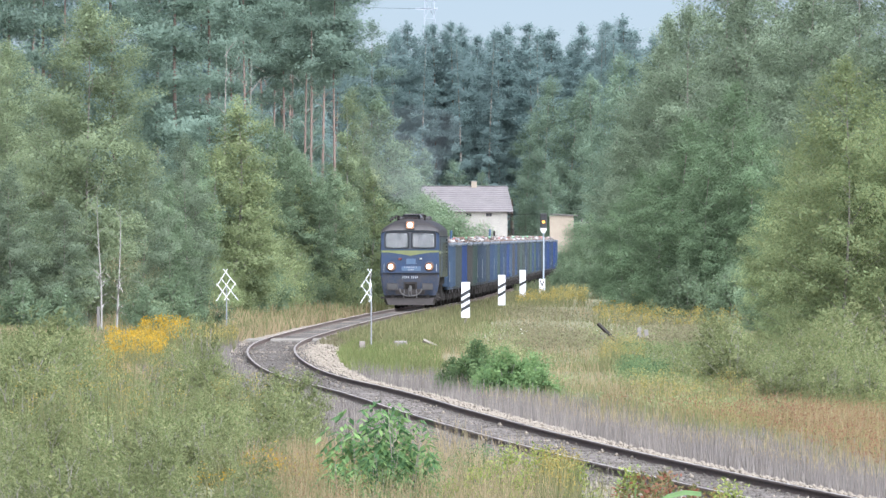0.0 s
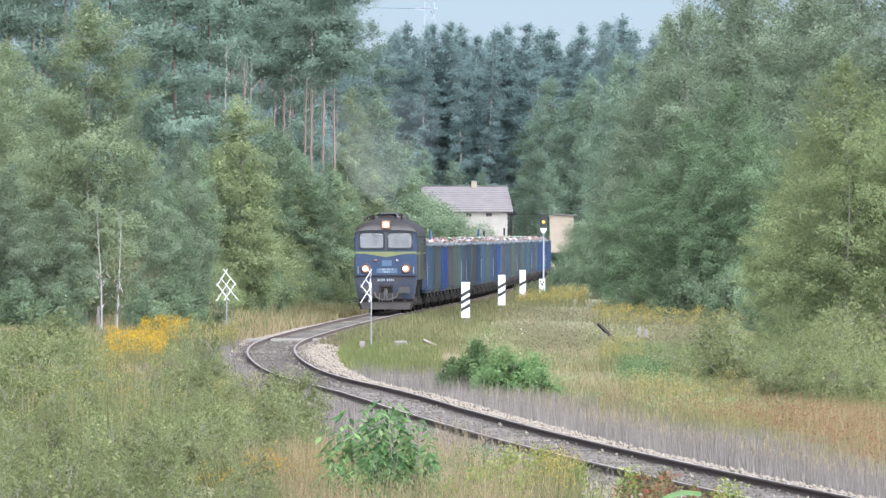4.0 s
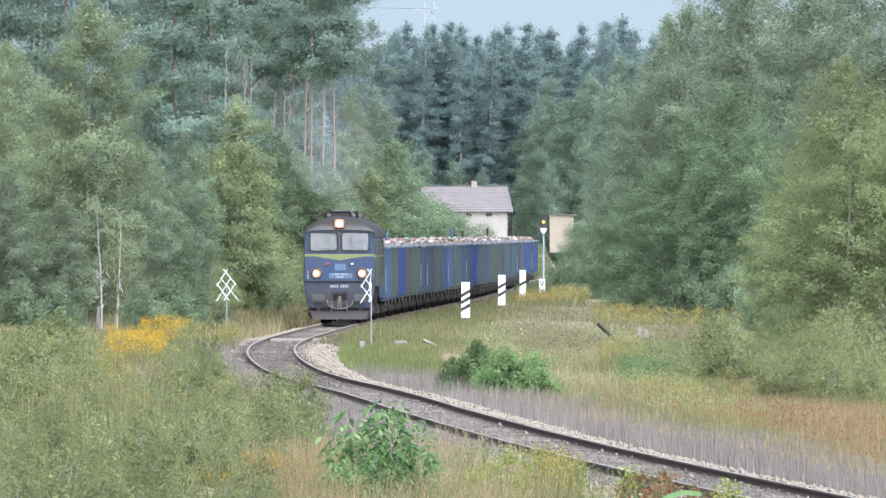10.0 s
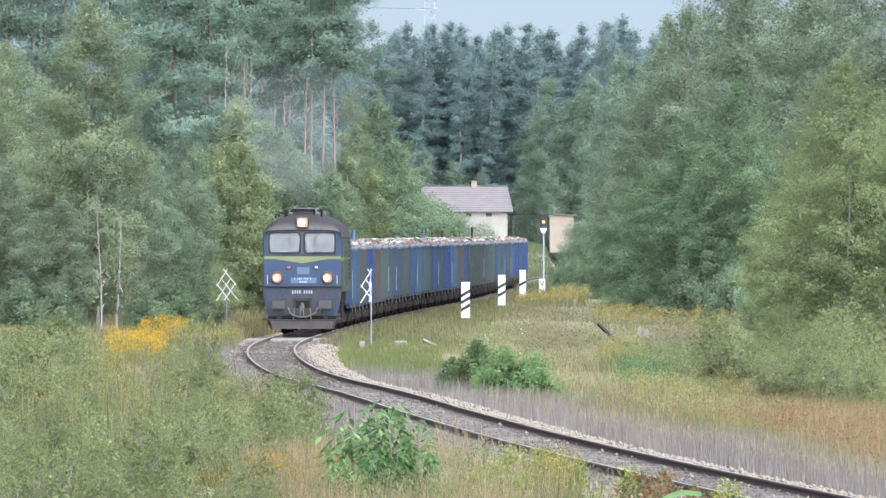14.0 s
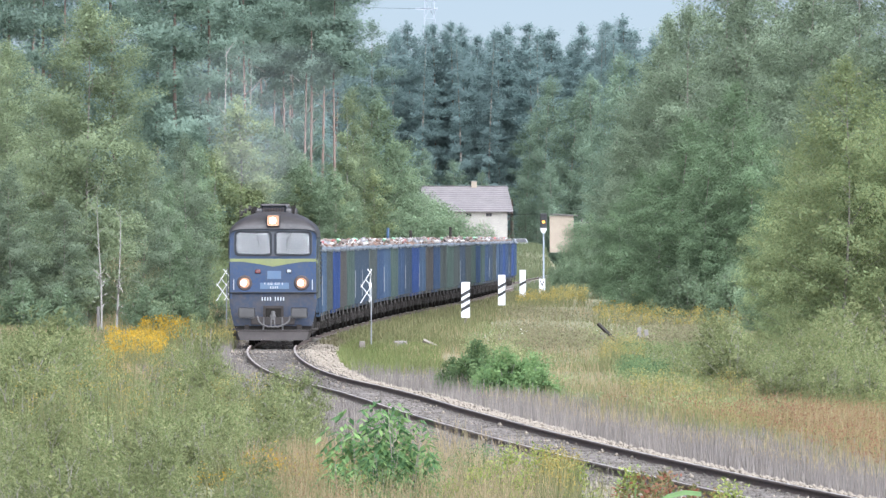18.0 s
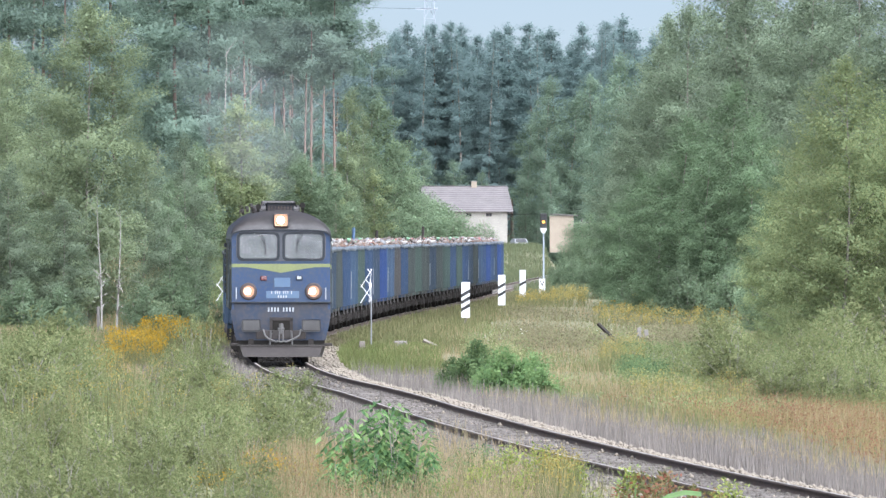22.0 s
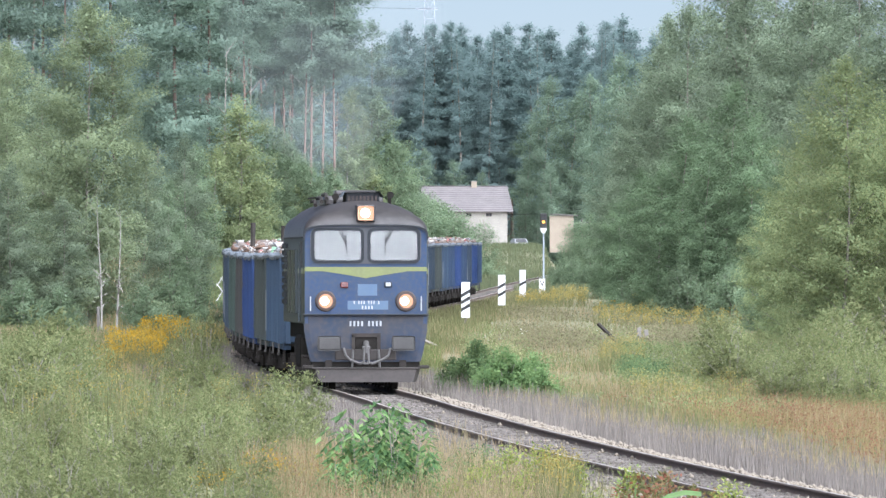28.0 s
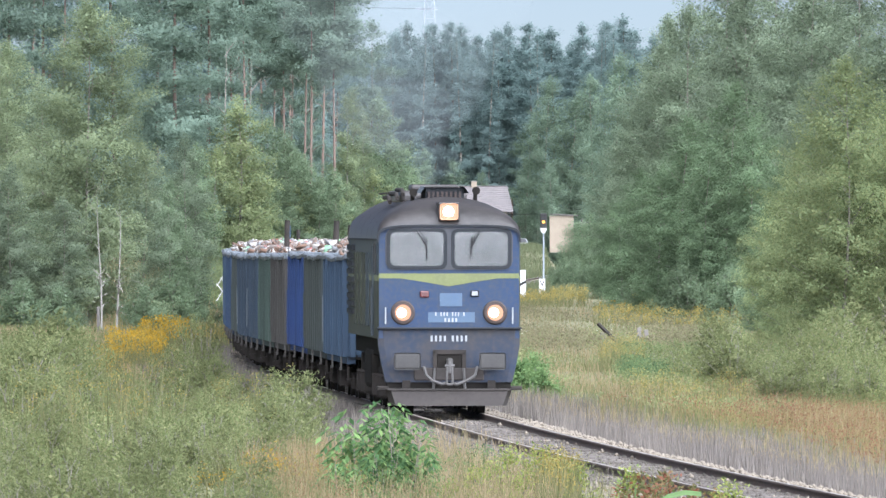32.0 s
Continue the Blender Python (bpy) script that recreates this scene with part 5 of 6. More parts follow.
    size = rng.uniform(0.65, 1.25, (n, 1, 1)) * sigma
    a, b, c = rng.uniform(-1, 1, (n, per, 1)), rng.normal(size=(n, per, 1)), rng.normal(size=(n, per, 1))
    taper = 1.05 - 0.5 * np.abs(a + 0.2)
    P = C[:, None] + size * (T[:, None] * a * 1.15 + S[:, None] * b * 0.6 * taper + Q[:, None] * c * flat)
    P[..., 2] -= (size * 0.22 * b ** 2)[..., 0] * (form != "shrub")
    U = T[:, None] * 0.7 + S[:, None] * np.sign(b) * 0.75 + rng.normal(size=(n, per, 3)) * 0.4
    P, U = P.reshape(-1, 3), U.reshape(-1, 3)
    N = np.repeat(Q * np.sign(Q[:, 2:] + 1e-6), per, 0) * 0.45 + (P - axis(P[:, 2])) / r * 0.85 + np.array([0, 0, 0.6]) + rng.normal(size=P.shape) * 0.3
    keep = P[:, 2] > 0.04
    V, F = leaf_quads(P[keep], leaf, rng, aspect, N[keep], U[keep])
    if inner:                                                    # denser foliage within the crown
        K = np.repeat(C, inner, 0)
        ax = axis(K[:, 2])
        out = rng.random(len(K)) < np.hypot(*(K - ax)[:, :2].T) / (0.55 * r)
        K, ax = K[out], ax[out]
        I = ax + (K - ax) * rng.uniform(0.3, 0.95, (len(K), 1)) + rng.normal(size=K.shape) * sigma * 0.45
        I[:, 2] = np.maximum(I[:, 2], 0.05)
        W, H = leaf_quads(I, leaf * 1.35, rng, 0.7, (K - ax) / r + np.array([0, 0, 0.4]) + rng.normal(size=K.shape) * 0.3)
        V, F = np.concatenate([V, W]), np.concatenate([F, H + len(V)])
    part("crown", mesh_np("crown", V, F, leaf_mat), None, t)
    return t


def grove(proto, spots, spread=1.0):
    """One plant and its copies: spots of bearing, distance, scale and, where given, width."""
    rr = random.Random(len(spots) * 13 + 5)
    things = [proto] + [copy_thing(proto, Matrix()) for _ in spots[1:]]
    for o, s in zip(things, spots):
        b, y, k = s[:3]
        x = put(b, y)
        wide = rr.uniform(0.92, 1.12) * spread * (s[3] if len(s) > 3 else 1)
        o.matrix_basis = pose(x, y, gz(x, y) - 0.1, 0, 0, rr.uniform(0, 360)) @ Matrix.Diagonal((k * wide, k * wide, k, 1))
    return things


def tops(h, spots):
    """Spots from bearing, distance and the rise of the tree's top over the eye's level, in the units of the bearing."""
    out = []
    for b, y, e, *wide in spots:
        out.append((b, y, (EYE[2] + e * y / 27500.0 - gz(put(b, y), y) + 0.1) / h, *wide))
    return out


G = M
# back wood of tall pines: its skyline; distance haze is in the needle colour
grove(tree("pine_tree", "tall dark pine of the wood behind the house", "tree", 1, 29.5, 5.0, 8, 680, 46, 0.19, G["leaf_pine_haze"], G["bark_pine"], "pine", 0.56, 0.2, 10, aspect=0.4),
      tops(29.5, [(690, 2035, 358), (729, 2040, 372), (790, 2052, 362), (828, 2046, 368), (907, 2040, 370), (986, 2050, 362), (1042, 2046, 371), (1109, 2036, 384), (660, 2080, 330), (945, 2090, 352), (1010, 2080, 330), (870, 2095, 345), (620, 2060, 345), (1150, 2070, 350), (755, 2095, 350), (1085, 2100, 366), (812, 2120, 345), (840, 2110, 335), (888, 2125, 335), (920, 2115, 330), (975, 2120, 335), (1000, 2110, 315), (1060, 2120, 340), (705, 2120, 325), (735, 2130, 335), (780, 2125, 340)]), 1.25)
grove(tree("pine_tree", "tall dark pine with flattened boughs behind the house", "tree", 2, 29, 4.5, 7, 620, 46, 0.19, G["leaf_pine_haze"], G["bark_pine"], "pine", 0.52, 0.19, 10, aspect=0.4),
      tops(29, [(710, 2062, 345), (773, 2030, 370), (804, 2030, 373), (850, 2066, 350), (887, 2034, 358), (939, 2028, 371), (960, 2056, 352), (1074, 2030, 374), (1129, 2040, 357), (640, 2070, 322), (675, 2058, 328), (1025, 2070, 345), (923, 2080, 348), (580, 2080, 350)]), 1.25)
grove(tree("spruce_tree", "pointed dark spruce rising over the far wood", "tree", 27, 30, 3.0, 6, 420, 46, 0.19, G["leaf_pine_haze"], G["bark_grey"], "cone", 0.62, 0.22, 4, aspect=0.4),
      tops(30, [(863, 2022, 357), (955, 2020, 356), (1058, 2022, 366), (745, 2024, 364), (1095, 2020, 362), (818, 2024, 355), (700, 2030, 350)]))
# these crowns look pale from haze held in the leaf colour
grove(tree("broadleaf_tree", "green broadleaf tree before the dark pines, paled by haze in its leaf colour", "tree", 3, 21, 4.4, 1.0, 520, 60, 0.17, G["leaf_far_haze"], G["bark_grey"], "egg", 0.7, 0.2),
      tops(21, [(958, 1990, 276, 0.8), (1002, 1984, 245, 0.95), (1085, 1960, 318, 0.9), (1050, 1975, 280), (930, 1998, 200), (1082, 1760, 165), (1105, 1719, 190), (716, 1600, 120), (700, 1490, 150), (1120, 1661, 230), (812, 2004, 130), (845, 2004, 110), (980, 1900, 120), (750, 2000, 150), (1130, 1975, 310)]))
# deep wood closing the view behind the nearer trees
grove(tree("pine_tree", "dark pine deep in the wood", "tree", 20, 24, 3.8, 2, 420, 46, 0.2, G["leaf_pine_haze"], G["bark_pine"], "pine", 0.75, 0.2, 6, aspect=0.45),
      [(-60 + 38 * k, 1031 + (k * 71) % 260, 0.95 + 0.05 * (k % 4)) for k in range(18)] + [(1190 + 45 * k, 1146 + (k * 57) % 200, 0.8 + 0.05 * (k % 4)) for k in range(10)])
grove(tree("pine_tree", "dark pine far behind the house", "tree", 26, 24, 4.0, 2, 340, 36, 0.34, G["leaf_pine_haze"], G["bark_pine"], "pine", 0.8, 0.22, 6, aspect=0.5),
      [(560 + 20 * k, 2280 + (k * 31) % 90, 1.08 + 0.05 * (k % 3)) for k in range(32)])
# left wood
grove(tree("pine_tree", "slender red-barked pine at the wood's edge", "tree", 4, 21, 2.6, 12.6, 210, 66, 0.13, G["leaf_dark"], G["bark_pine"], "pine", 0.46, 0.105, 14, aspect=0.4),
      [(557, 825, 0.95), (586, 808, 0.96), (567, 905, 1.0), (537, 848, 0.9), (436, 791, 0.95), (500, 835, 0.85), (466, 848, 0.95), (390, 802, 0.9), (655, 985, 0.8), (425, 871, 1.0), (487, 859, 0.9), (510, 905, 1.0), (441, 882, 0.95), (350, 802, 1.0), (410, 854, 1.0), (60, 800, 1.05), (20, 830, 1.0), (110, 790, 1.0), (-20, 810, 1.0)])
grove(tree("pine_tree", "dense dark green pine at the wood's edge", "tree", 5, 20, 2.8, 1.5, 620, 60, 0.115, G["leaf_dark"], G["bark_pine"], "pine", 0.44, 0.13, 6, aspect=0.45),
      [(318, 700, 1.0), (272, 733, 1.0), (362, 745, 1.0), (20, 700, 0.95), (85, 705, 0.95), (455, 835, 0.95, 0.8), (215, 756, 1.05), (505, 870, 0.9, 0.8), (410, 800, 1.0, 0.8), (540, 930, 0.85, 0.8)])
grove(tree("broadleaf_tree", "tall light green conical broadleaf tree at the wood's edge", "tree", 6, 13.3, 4.2, 0.8, 950, 92, 0.09, G["leaf_light"], G["bark_grey"], "egg", 0.4, 0.09, 4, 1),
      tops(13.3, [(160, 622, 410), (20, 640, 335, 0.85), (-45, 632, 345)]))
grove(tree("broadleaf_tree", "dull green broadleaf tree at the wood's edge", "tree", 23, 11, 2.9, 0.6, 480, 72, 0.092, G["leaf_dull"], G["bark_grey"], "oval", 0.4, 0.09, 4),
      tops(11, [(75, 650, 270), (255, 652, 150, 0.8), (110, 612, 60), (20, 612, 120), (330, 672, 170, 0.8)]))
grove(tree("broadleaf_tree", "rounded green broadleaf tree at the wood's edge", "tree", 7, 9.0, 2.5, 0.4, 380, 70, 0.095, G["leaf_dec"], G["bark_grey"], "egg", 0.4, 0.07, 2),
      tops(9, [(345, 690, 150), (470, 770, 195), (505, 800, 165), (440, 765, 120), (665, 905, 232), (640, 890, 170), (700, 960, 160), (600, 850, 130), (540, 800, 130), (588, 795, 105), (562, 790, 95), (520, 790, 140), (722, 1100, 110), (60, 625, 60), (300, 660, 90), (385, 705, 120)]))
grove(tree("leafy_bush", "rounded green bush before the farmhouse", "shrub", 33, 5.0, 3.2, 0.1, 260, 60, 0.14, G["leaf_dec"], G["bark_grey"], "shrub", 0.5, 0.06, 0, 3),
      tops(5, [(742, 1500, 70), (768, 1405, 50), (792, 1400, 42), (816, 1402, 28), (722, 1400, 60), (1030, 1790, 14), (1050, 1770, 30)]))
grove(tree("young_tree", "light yellowish green young tree before the pines", "tree", 8, 8.0, 1.7, 0.4, 240, 66, 0.085, G["leaf_slope"], G["bark_grey"], "egg", 0.34, 0.08),
      tops(8, [(410, 699, 236, 1.25), (432, 712, 175, 1.2), (393, 694, 150, 1.2), (450, 745, 120), (520, 790, 90), (555, 800, 60), (610, 830, 60), (655, 860, 110)]))
grove(tree("birch_tree", "thin pale-stemmed birch at the wood's edge", "tree", 9, 12.5, 1.5, 4.2, 170, 60, 0.085, G["leaf_light"], G["bark_birch"], "egg", 0.36, 0.07, 8),
      tops(12.5, [(614, 848, 245), (625, 860, 260), (640, 880, 215), (400, 733, 220, 0.7), (1210, 700, 150, 0.7), (1290, 712, 190, 0.7)]))
grove(tree("birch_tree", "nearly bare pale birch stem before the wood", "tree", 31, 6.6, 0.9, 3.0, 26, 24, 0.075, G["leaf_light"], G["bark_birch"], "oval", 0.25, 0.055, 14, inner=0),
      tops(6.6, [(178, 600, 90), (208, 596, 70)]))


def dead_tree(b, y, top, limbs):
    """A bare grey stem with long bowed limbs: height on the stem, reach to the side, rise."""
    rng = np.random.default_rng(int(b))
    x = put(b, y)
    t = empty("dead_tree", "bare grey dead tree with long bowed limbs", "tree")
    t.matrix_basis = pose(x, y, gz(x, y) - 0.1)
    part("trunk", limb_mesh("trunk", [[(np.array([0.05 * math.sin(k), 0, top * k / 8]), 0.08 * (1.1 - k / 8)) for k in range(9)]], G["bark_grey"], 7), None, t)
    for z, dx, up in limbs:
        part("limb", limb_mesh("limb", [limb_path((0, 0, z), (dx, -0.1, z + up), 0.04, 0.014, rng, 0.9)], G["bark_birch"], 6), None, t, "bare bowed limb")


dead_tree(399, 742, 12.2, [(11.3, 0.8, 0.75), (10.1, 0.9, 0.6), (8.4, -0.7, 0.5)])
dead_tree(443, 770, 11.6, [(10.0, 2.6, 0.45), (7.6, 0.8, 0.7)])
# right wood
grove(tree("broadleaf_tree", "tall dull green broadleaf tree beside the meadow", "tree", 10, 16.5, 4.1, 1.0, 720, 76, 0.108, G["leaf_dull"], G["bark_grey"], "oval", 0.48, 0.13),
      tops(16.5, [(1215, 779, 400), (1330, 756, 470), (1430, 745, 470), (1530, 733, 480), (1160, 848, 330), (1128, 917, 225), (1600, 722, 470), (1280, 825, 520), (1106, 985, 150), (1480, 825, 520), (1380, 848, 540), (1195, 860, 385, 0.8)]))
grove(tree("broadleaf_tree", "dense fresh green conical tree beside the meadow", "tree", 11, 10, 2.8, 0.3, 540, 74, 0.09, G["leaf_mid"], G["bark_grey"], "egg", 0.4, 0.08),
      tops(10, [(1210, 699, 204), (1132, 756, 110), (1287, 705, 262), (1165, 720, 120), (1250, 690, 150), (1335, 690, 190), (1085, 917, 60), (1375, 680, 120), (1100, 800, 60)]))
grove(tree("broadleaf_tree", "yellowing light green broadleaf tree in the meadow", "tree", 12, 10.2, 3.1, 0.2, 760, 76, 0.078, G["leaf_yellow"], G["bark_grey"], "oval", 0.34, 0.07, 2, 1),
      tops(10.2, [(1492, 544, 304), (1415, 566, 150, 0.85), (1568, 552, 250), (1385, 578, 70), (1640, 550, 290), (1460, 560, 200, 0.8)]))
grove(tree("slope_bush", "yellowish green bush on the wooded bank", "shrub", 25, 4.0, 1.9, 0.1, 200, 60, 0.085, G["leaf_slope"], G["bark_grey"], "shrub", 0.32, 0.05, 0, 3),
      [(372, 690, 0.7), (400, 700, 0.95), (425, 715, 1.05), (448, 735, 0.9), (470, 752, 1.0), (500, 770, 1.0), (528, 790, 0.9), (555, 812, 0.85), (580, 830, 0.75), (604, 842, 0.65), (390, 684, 0.55), (440, 712, 0.6), (485, 745, 0.65), (540, 790, 0.55), (622, 870, 0.7), (592, 800, 0.95), (570, 792, 0.85), (612, 815, 0.75)])
SHRUB = tree("willow_shrub", "grey-green willow scrub beside the railway", "shrub", 13, 1.9, 1.2, 0.05, 120, 46, 0.08, G["leaf_willow"], G["bark_grey"], "shrub", 0.2, 0.018, 0, 3, aspect=0.3, inner=10)
_r = random.Random(21)
spots = []
for k in range(70):
    y = _r.uniform(275, 378)
    b = _r.uniform(-20, 560) if y < 327 else _r.uniform(-20, 385)
    if put(b, y) > line(y) - 3.0:
        continue
    spots.append((b, y, _r.uniform(0.8, 1.05) if b < 120 else _r.uniform(0.5, 0.72)))
spots += [(b, 364 + 6 * (k % 4), 1.0) for k, b in enumerate(range(-20, 120, 22))]
spots += [(_r.uniform(-30, 450), _r.uniform(218, 281), _r.uniform(0.4, 0.62)) for k in range(64)]
spots += [(500, 300, 0.8), (535, 300, 0.82), (455, 307, 0.75), (415, 327, 0.65), (520, 292, 0.7), (480, 286, 0.6)]
spots += [(_r.uniform(1240, 1580), _r.uniform(384, 493), _r.uniform(0.6, 1.0)) for k in range(26)]
spots += [(_r.uniform(1330, 1585), _r.uniform(372, 412), _r.uniform(0.5, 0.78)) for k in range(20)] + [(1120, 470, 0.5), (1155, 450, 0.5), (1190, 440, 0.55), (1225, 425, 0.6), (1260, 415, 0.62), (1295, 405, 0.62)]
spots += [(10, 350, 1.35), (52, 345, 1.3), (96, 352, 1.2), (138, 350, 1.05), (-22, 340, 1.4), (340, 398, 1.1, 0.6), (366, 392, 1.15, 0.42)]
spots += [(1290, 458, 1.0), (1250, 447, 0.7), (1200, 458, 0.6), (1160, 470, 0.55), (1560, 458, 1.5), (1500, 470, 1.2)]
for y in (322, 334, 345, 356, 368, 380, 395, 410, 425):
    x = line(y) - 2.5 - 0.3 * math.sin(y)
    spots.append(((x - put(0, y)) / (put(1, y) - put(0, y)), y, 0.42 + 0.12 * math.sin(y * 3)))
grove(SHRUB, spots)
grove(tree("leafy_bush", "rounded bright green bush in the meadow", "shrub", 14, 1.35, 0.9, 0.0, 110, 50, 0.085, G["leaf_bright"], G["bark_grey"], "shrub", 0.2, 0.02, 0, 3),
      [(900, 395, 0.9), (938, 398, 0.8), (875, 399, 0.7)])
grove(tree("undergrowth_bush", "dark green bush at the foot of the trees", "shrub", 15, 2.6, 1.5, 0.0, 130, 60, 0.1, G["leaf_dec"], G["bark_grey"], "shrub", 0.3, 0.04, 0, 3),
      [(b, y, s) for b, y, s in [(30, 607, 0.9), (100, 610, 0.8), (250, 607, 0.8), (300, 624, 0.9), (350, 642, 0.9), (460, 733, 1.0), (520, 779, 1.0), (580, 825, 0.9), (1052, 1066, 1.0), (1070, 940, 1.0), (1100, 802, 1.0), (1150, 733, 1.0), (1220, 688, 1.0), (1290, 676, 1.0), (1350, 642, 1.0), (640, 871, 1.0), (690, 917, 1.1), (430, 710, 0.8), (740, 1031, 1.2), (760, 1089, 1.2), (1420, 596, 1.0), (1030, 1787, 1.6), (1060, 1719, 2.0), (990, 1120, 0.7), (1004, 1180, 0.9), (978, 1290, 0.6), (1015, 1105, 0.9)]])
grove(tree("leafy_bush", "rounded dark green bush in the meadow", "shrub", 19, 1.45, 0.85, 0.0, 110, 50, 0.085, G["leaf_bush"], G["bark_grey"], "shrub", 0.2, 0.02, 0, 3),
      [(835, 406, 0.9), (805, 409, 0.6), (855, 408, 0.7)])


def elder(seed, stems, h):
    """Upright shoots with pairs of drooping feathered leaves."""
    rng = np.random.default_rng(seed)
    t = empty("elder_sapling", "bright green sapling with feathered leaves on the railway bank", "shrub")
    paths, V, F = [], [], []
    for s in range(stems):
        a = rng.uniform(0, 6.28)
        foot = np.array([math.cos(a), math.sin(a), 0]) * rng.uniform(0.02, 0.16)
        tip = foot * 2.6 + np.array([0, 0, h * (0.55 + 0.45 * (s + 1) / stems)])
        paths.append([(foot + (tip - foot) * f + np.array([0.03 * math.sin(5 * f + s), 0, 0]), 0.014 * (1.1 - f)) for f in np.linspace(0, 1, 6)])
        nodes = int(np.linalg.norm(tip) / 0.09)
        for k in range(2, nodes + 1):
            p = foot + (tip - foot) * k / nodes
            turn = k * 1.57 + rng.uniform(-0.4, 0.4)
            for side in (0, math.pi):
                an = turn + side
                L = rng.uniform(0.22, 0.34) * (1.1 - 0.45 * k / nodes)
                d = np.array([math.cos(an), math.sin(an), 0.0])
                lift = rng.uniform(0.1, 0.5)
                across = np.array([-d[1], d[0], 0.0])
                for q in range(7):
                    f = 0.3 + 0.7 * ((q + 1) // 2) / 3
                    c = p + d * L * f + np.array([0, 0, L * (lift * f - 0.95 * f * f)])
                    way = d if q == 0 else across * (1 if q % 2 else -1) * 0.85 + d * 0.5
                    if q == 0:
                        c = p + d * L + np.array([0, 0, L * (lift - 0.95)])
                    way = way + np.array([0, 0, rng.uniform(-0.95, -0.25)])
                    way = way / np.linalg.norm(way)
                    n2 = np.cross(way, np.array([0, 0, 1.0]) + rng.normal(0, 0.25, 3))
                    n2 = n2 / np.linalg.norm(n2)
                    l = rng.uniform(0.11, 0.17)
                    b = len(V)
                    V += [c, c + way * l * 0.45 + n2 * l * 0.17, c + way * l, c + way * l * 0.45 - n2 * l * 0.17]
                    F.append((b, b + 1, b + 2, b + 3))
    for q in paths:
        part("stem", limb_mesh("stem", [q], G["bark_grey"], 6), None, t)
    part("crown", mesh_np("crown", np.array(V), F, G["leaf_elder"]), None, t)
    return t


grove(elder(5, 7, 1.5), [(636, 236, 1.22), (697, 231, 1.28), (596, 228, 0.75), (748, 238, 0.7), (668, 229, 0.85)])
grove(elder(9, 6, 1.1), [(850, 257, 0.85), (880, 259, 0.75), (825, 247, 0.7), (680, 225, 0.7), (790, 236, 0.6), (560, 225, 0.55), (900, 261, 0.6), (470, 229, 0.6), (400, 227, 0.6)])
grove(tree("lime_weed", "yellow-green weed on the railway bank", "weed", 17, 0.8, 0.35, 0.05, 44, 34, 0.042, G["leaf_lime"], G["bark_grey"], "shrub", 0.1, 0.008, 0, 3, inner=0),
      [(905, 238, 1.35), (950, 235, 1.4), (985, 231, 1.2), (1020, 229, 1.2), (840, 233, 1.0), (870, 235, 1.0), (1115, 215, 1.35), (930, 227, 1.0), (800, 229, 0.9), (760, 231, 0.8), (1280, 213, 1.2)])
grove(tree("red_leaved_shrub", "small shrub with red autumn leaves on the railway bank", "shrub", 18, 0.75, 0.42, 0.05, 40, 24, 0.05, G["leaf_red"], G["bark_grey"], "shrub", 0.1, 0.008, 0, 3, inner=0),
      [(1135, 215, 1.35), (1195, 213, 1.4), (1165, 211, 1.2), (1110, 210, 1.0), (1215, 211, 1.2)])


def blades(name, label, X, Y, h, w, material, category="grass", lean=0.25, seed=1, keep=None):
    """Single upright blades or stalks rooted on the ground."""
    r = np.random.default_rng(seed)
    n = len(X)
    E = np.abs(X - line(Y))
    Z = np.maximum(ground_z(X, Y), np.interp(E, [1.3, 1.7, 2.4, 3.0, 3.1], [-0.17, -0.2, -0.42, -0.62, -9])) - 0.03
    a = r.uniform(0, math.pi, n)
    hh = h * r.uniform(0.55, 1.25, n)
    ww = w * r.uniform(0.6, 1.4, n)
    lx, ly = r.normal(0, lean, n) * hh, r.normal(0, lean, n) * hh
    dx, dy = np.cos(a) * ww / 2, np.sin(a) * ww / 2
    P = np.stack([X, Y, Z], 1)
    V = np.stack([P + np.stack([-dx, -dy, 0 * dx], 1), P + np.stack([dx, dy, 0 * dx], 1), P + np.stack([lx + dx * 0.3, ly + dy * 0.3, hh], 1), P + np.stack([lx - dx * 0.3, ly - dy * 0.3, hh], 1)], 1)
    tagged(new(name, mesh_np(name, V.reshape(-1, 3), np.arange(n * 4).reshape(n, 4), material)), label, category, kind="stuff")


def flower_heads(name, label, X, Y, h, material, seed, size=0.05, per=10):
    r = np.random.default_rng(seed)
    Z = ground_z(X, Y) + h * r.uniform(0.65, 1.15, len(X))
    C = np.stack([X, Y, Z], 1)
    C = (C[:, None] + r.normal(size=(len(X), per, 3)) * np.array([0.07, 0.07, 0.07])).reshape(-1, 3)
    V, F = leaf_quads(C, size, r, 0.8)
    tagged(new(name, mesh_np(name, V, F, material)), label, "wildflowers", kind="stuff")


def strip(n, y0, y1, e0, e1, seed, bias=2.0):
    """Points beside the track, e0 to e1 metres off its middle, thicker towards the near end."""
    r = np.random.default_rng(seed)
    y = y0 * (y1 / y0) ** (r.random(n) ** (1 / bias * 1.4))
    return line(y) + r.uniform(e0, e1, n), y


def patch(n, b0, b1, y0, y1, seed):
    r = np.random.default_rng(seed)
    y = 1 / r.uniform(1 / y1, 1 / y0, n)
    return put(r.uniform(b0, b1, n), y), y


def field(n, seed, y0, y1, b0, b1):
    X, Y = patch(n, b0, b1, y0, y1, seed)
    return X, Y, X - line(Y)


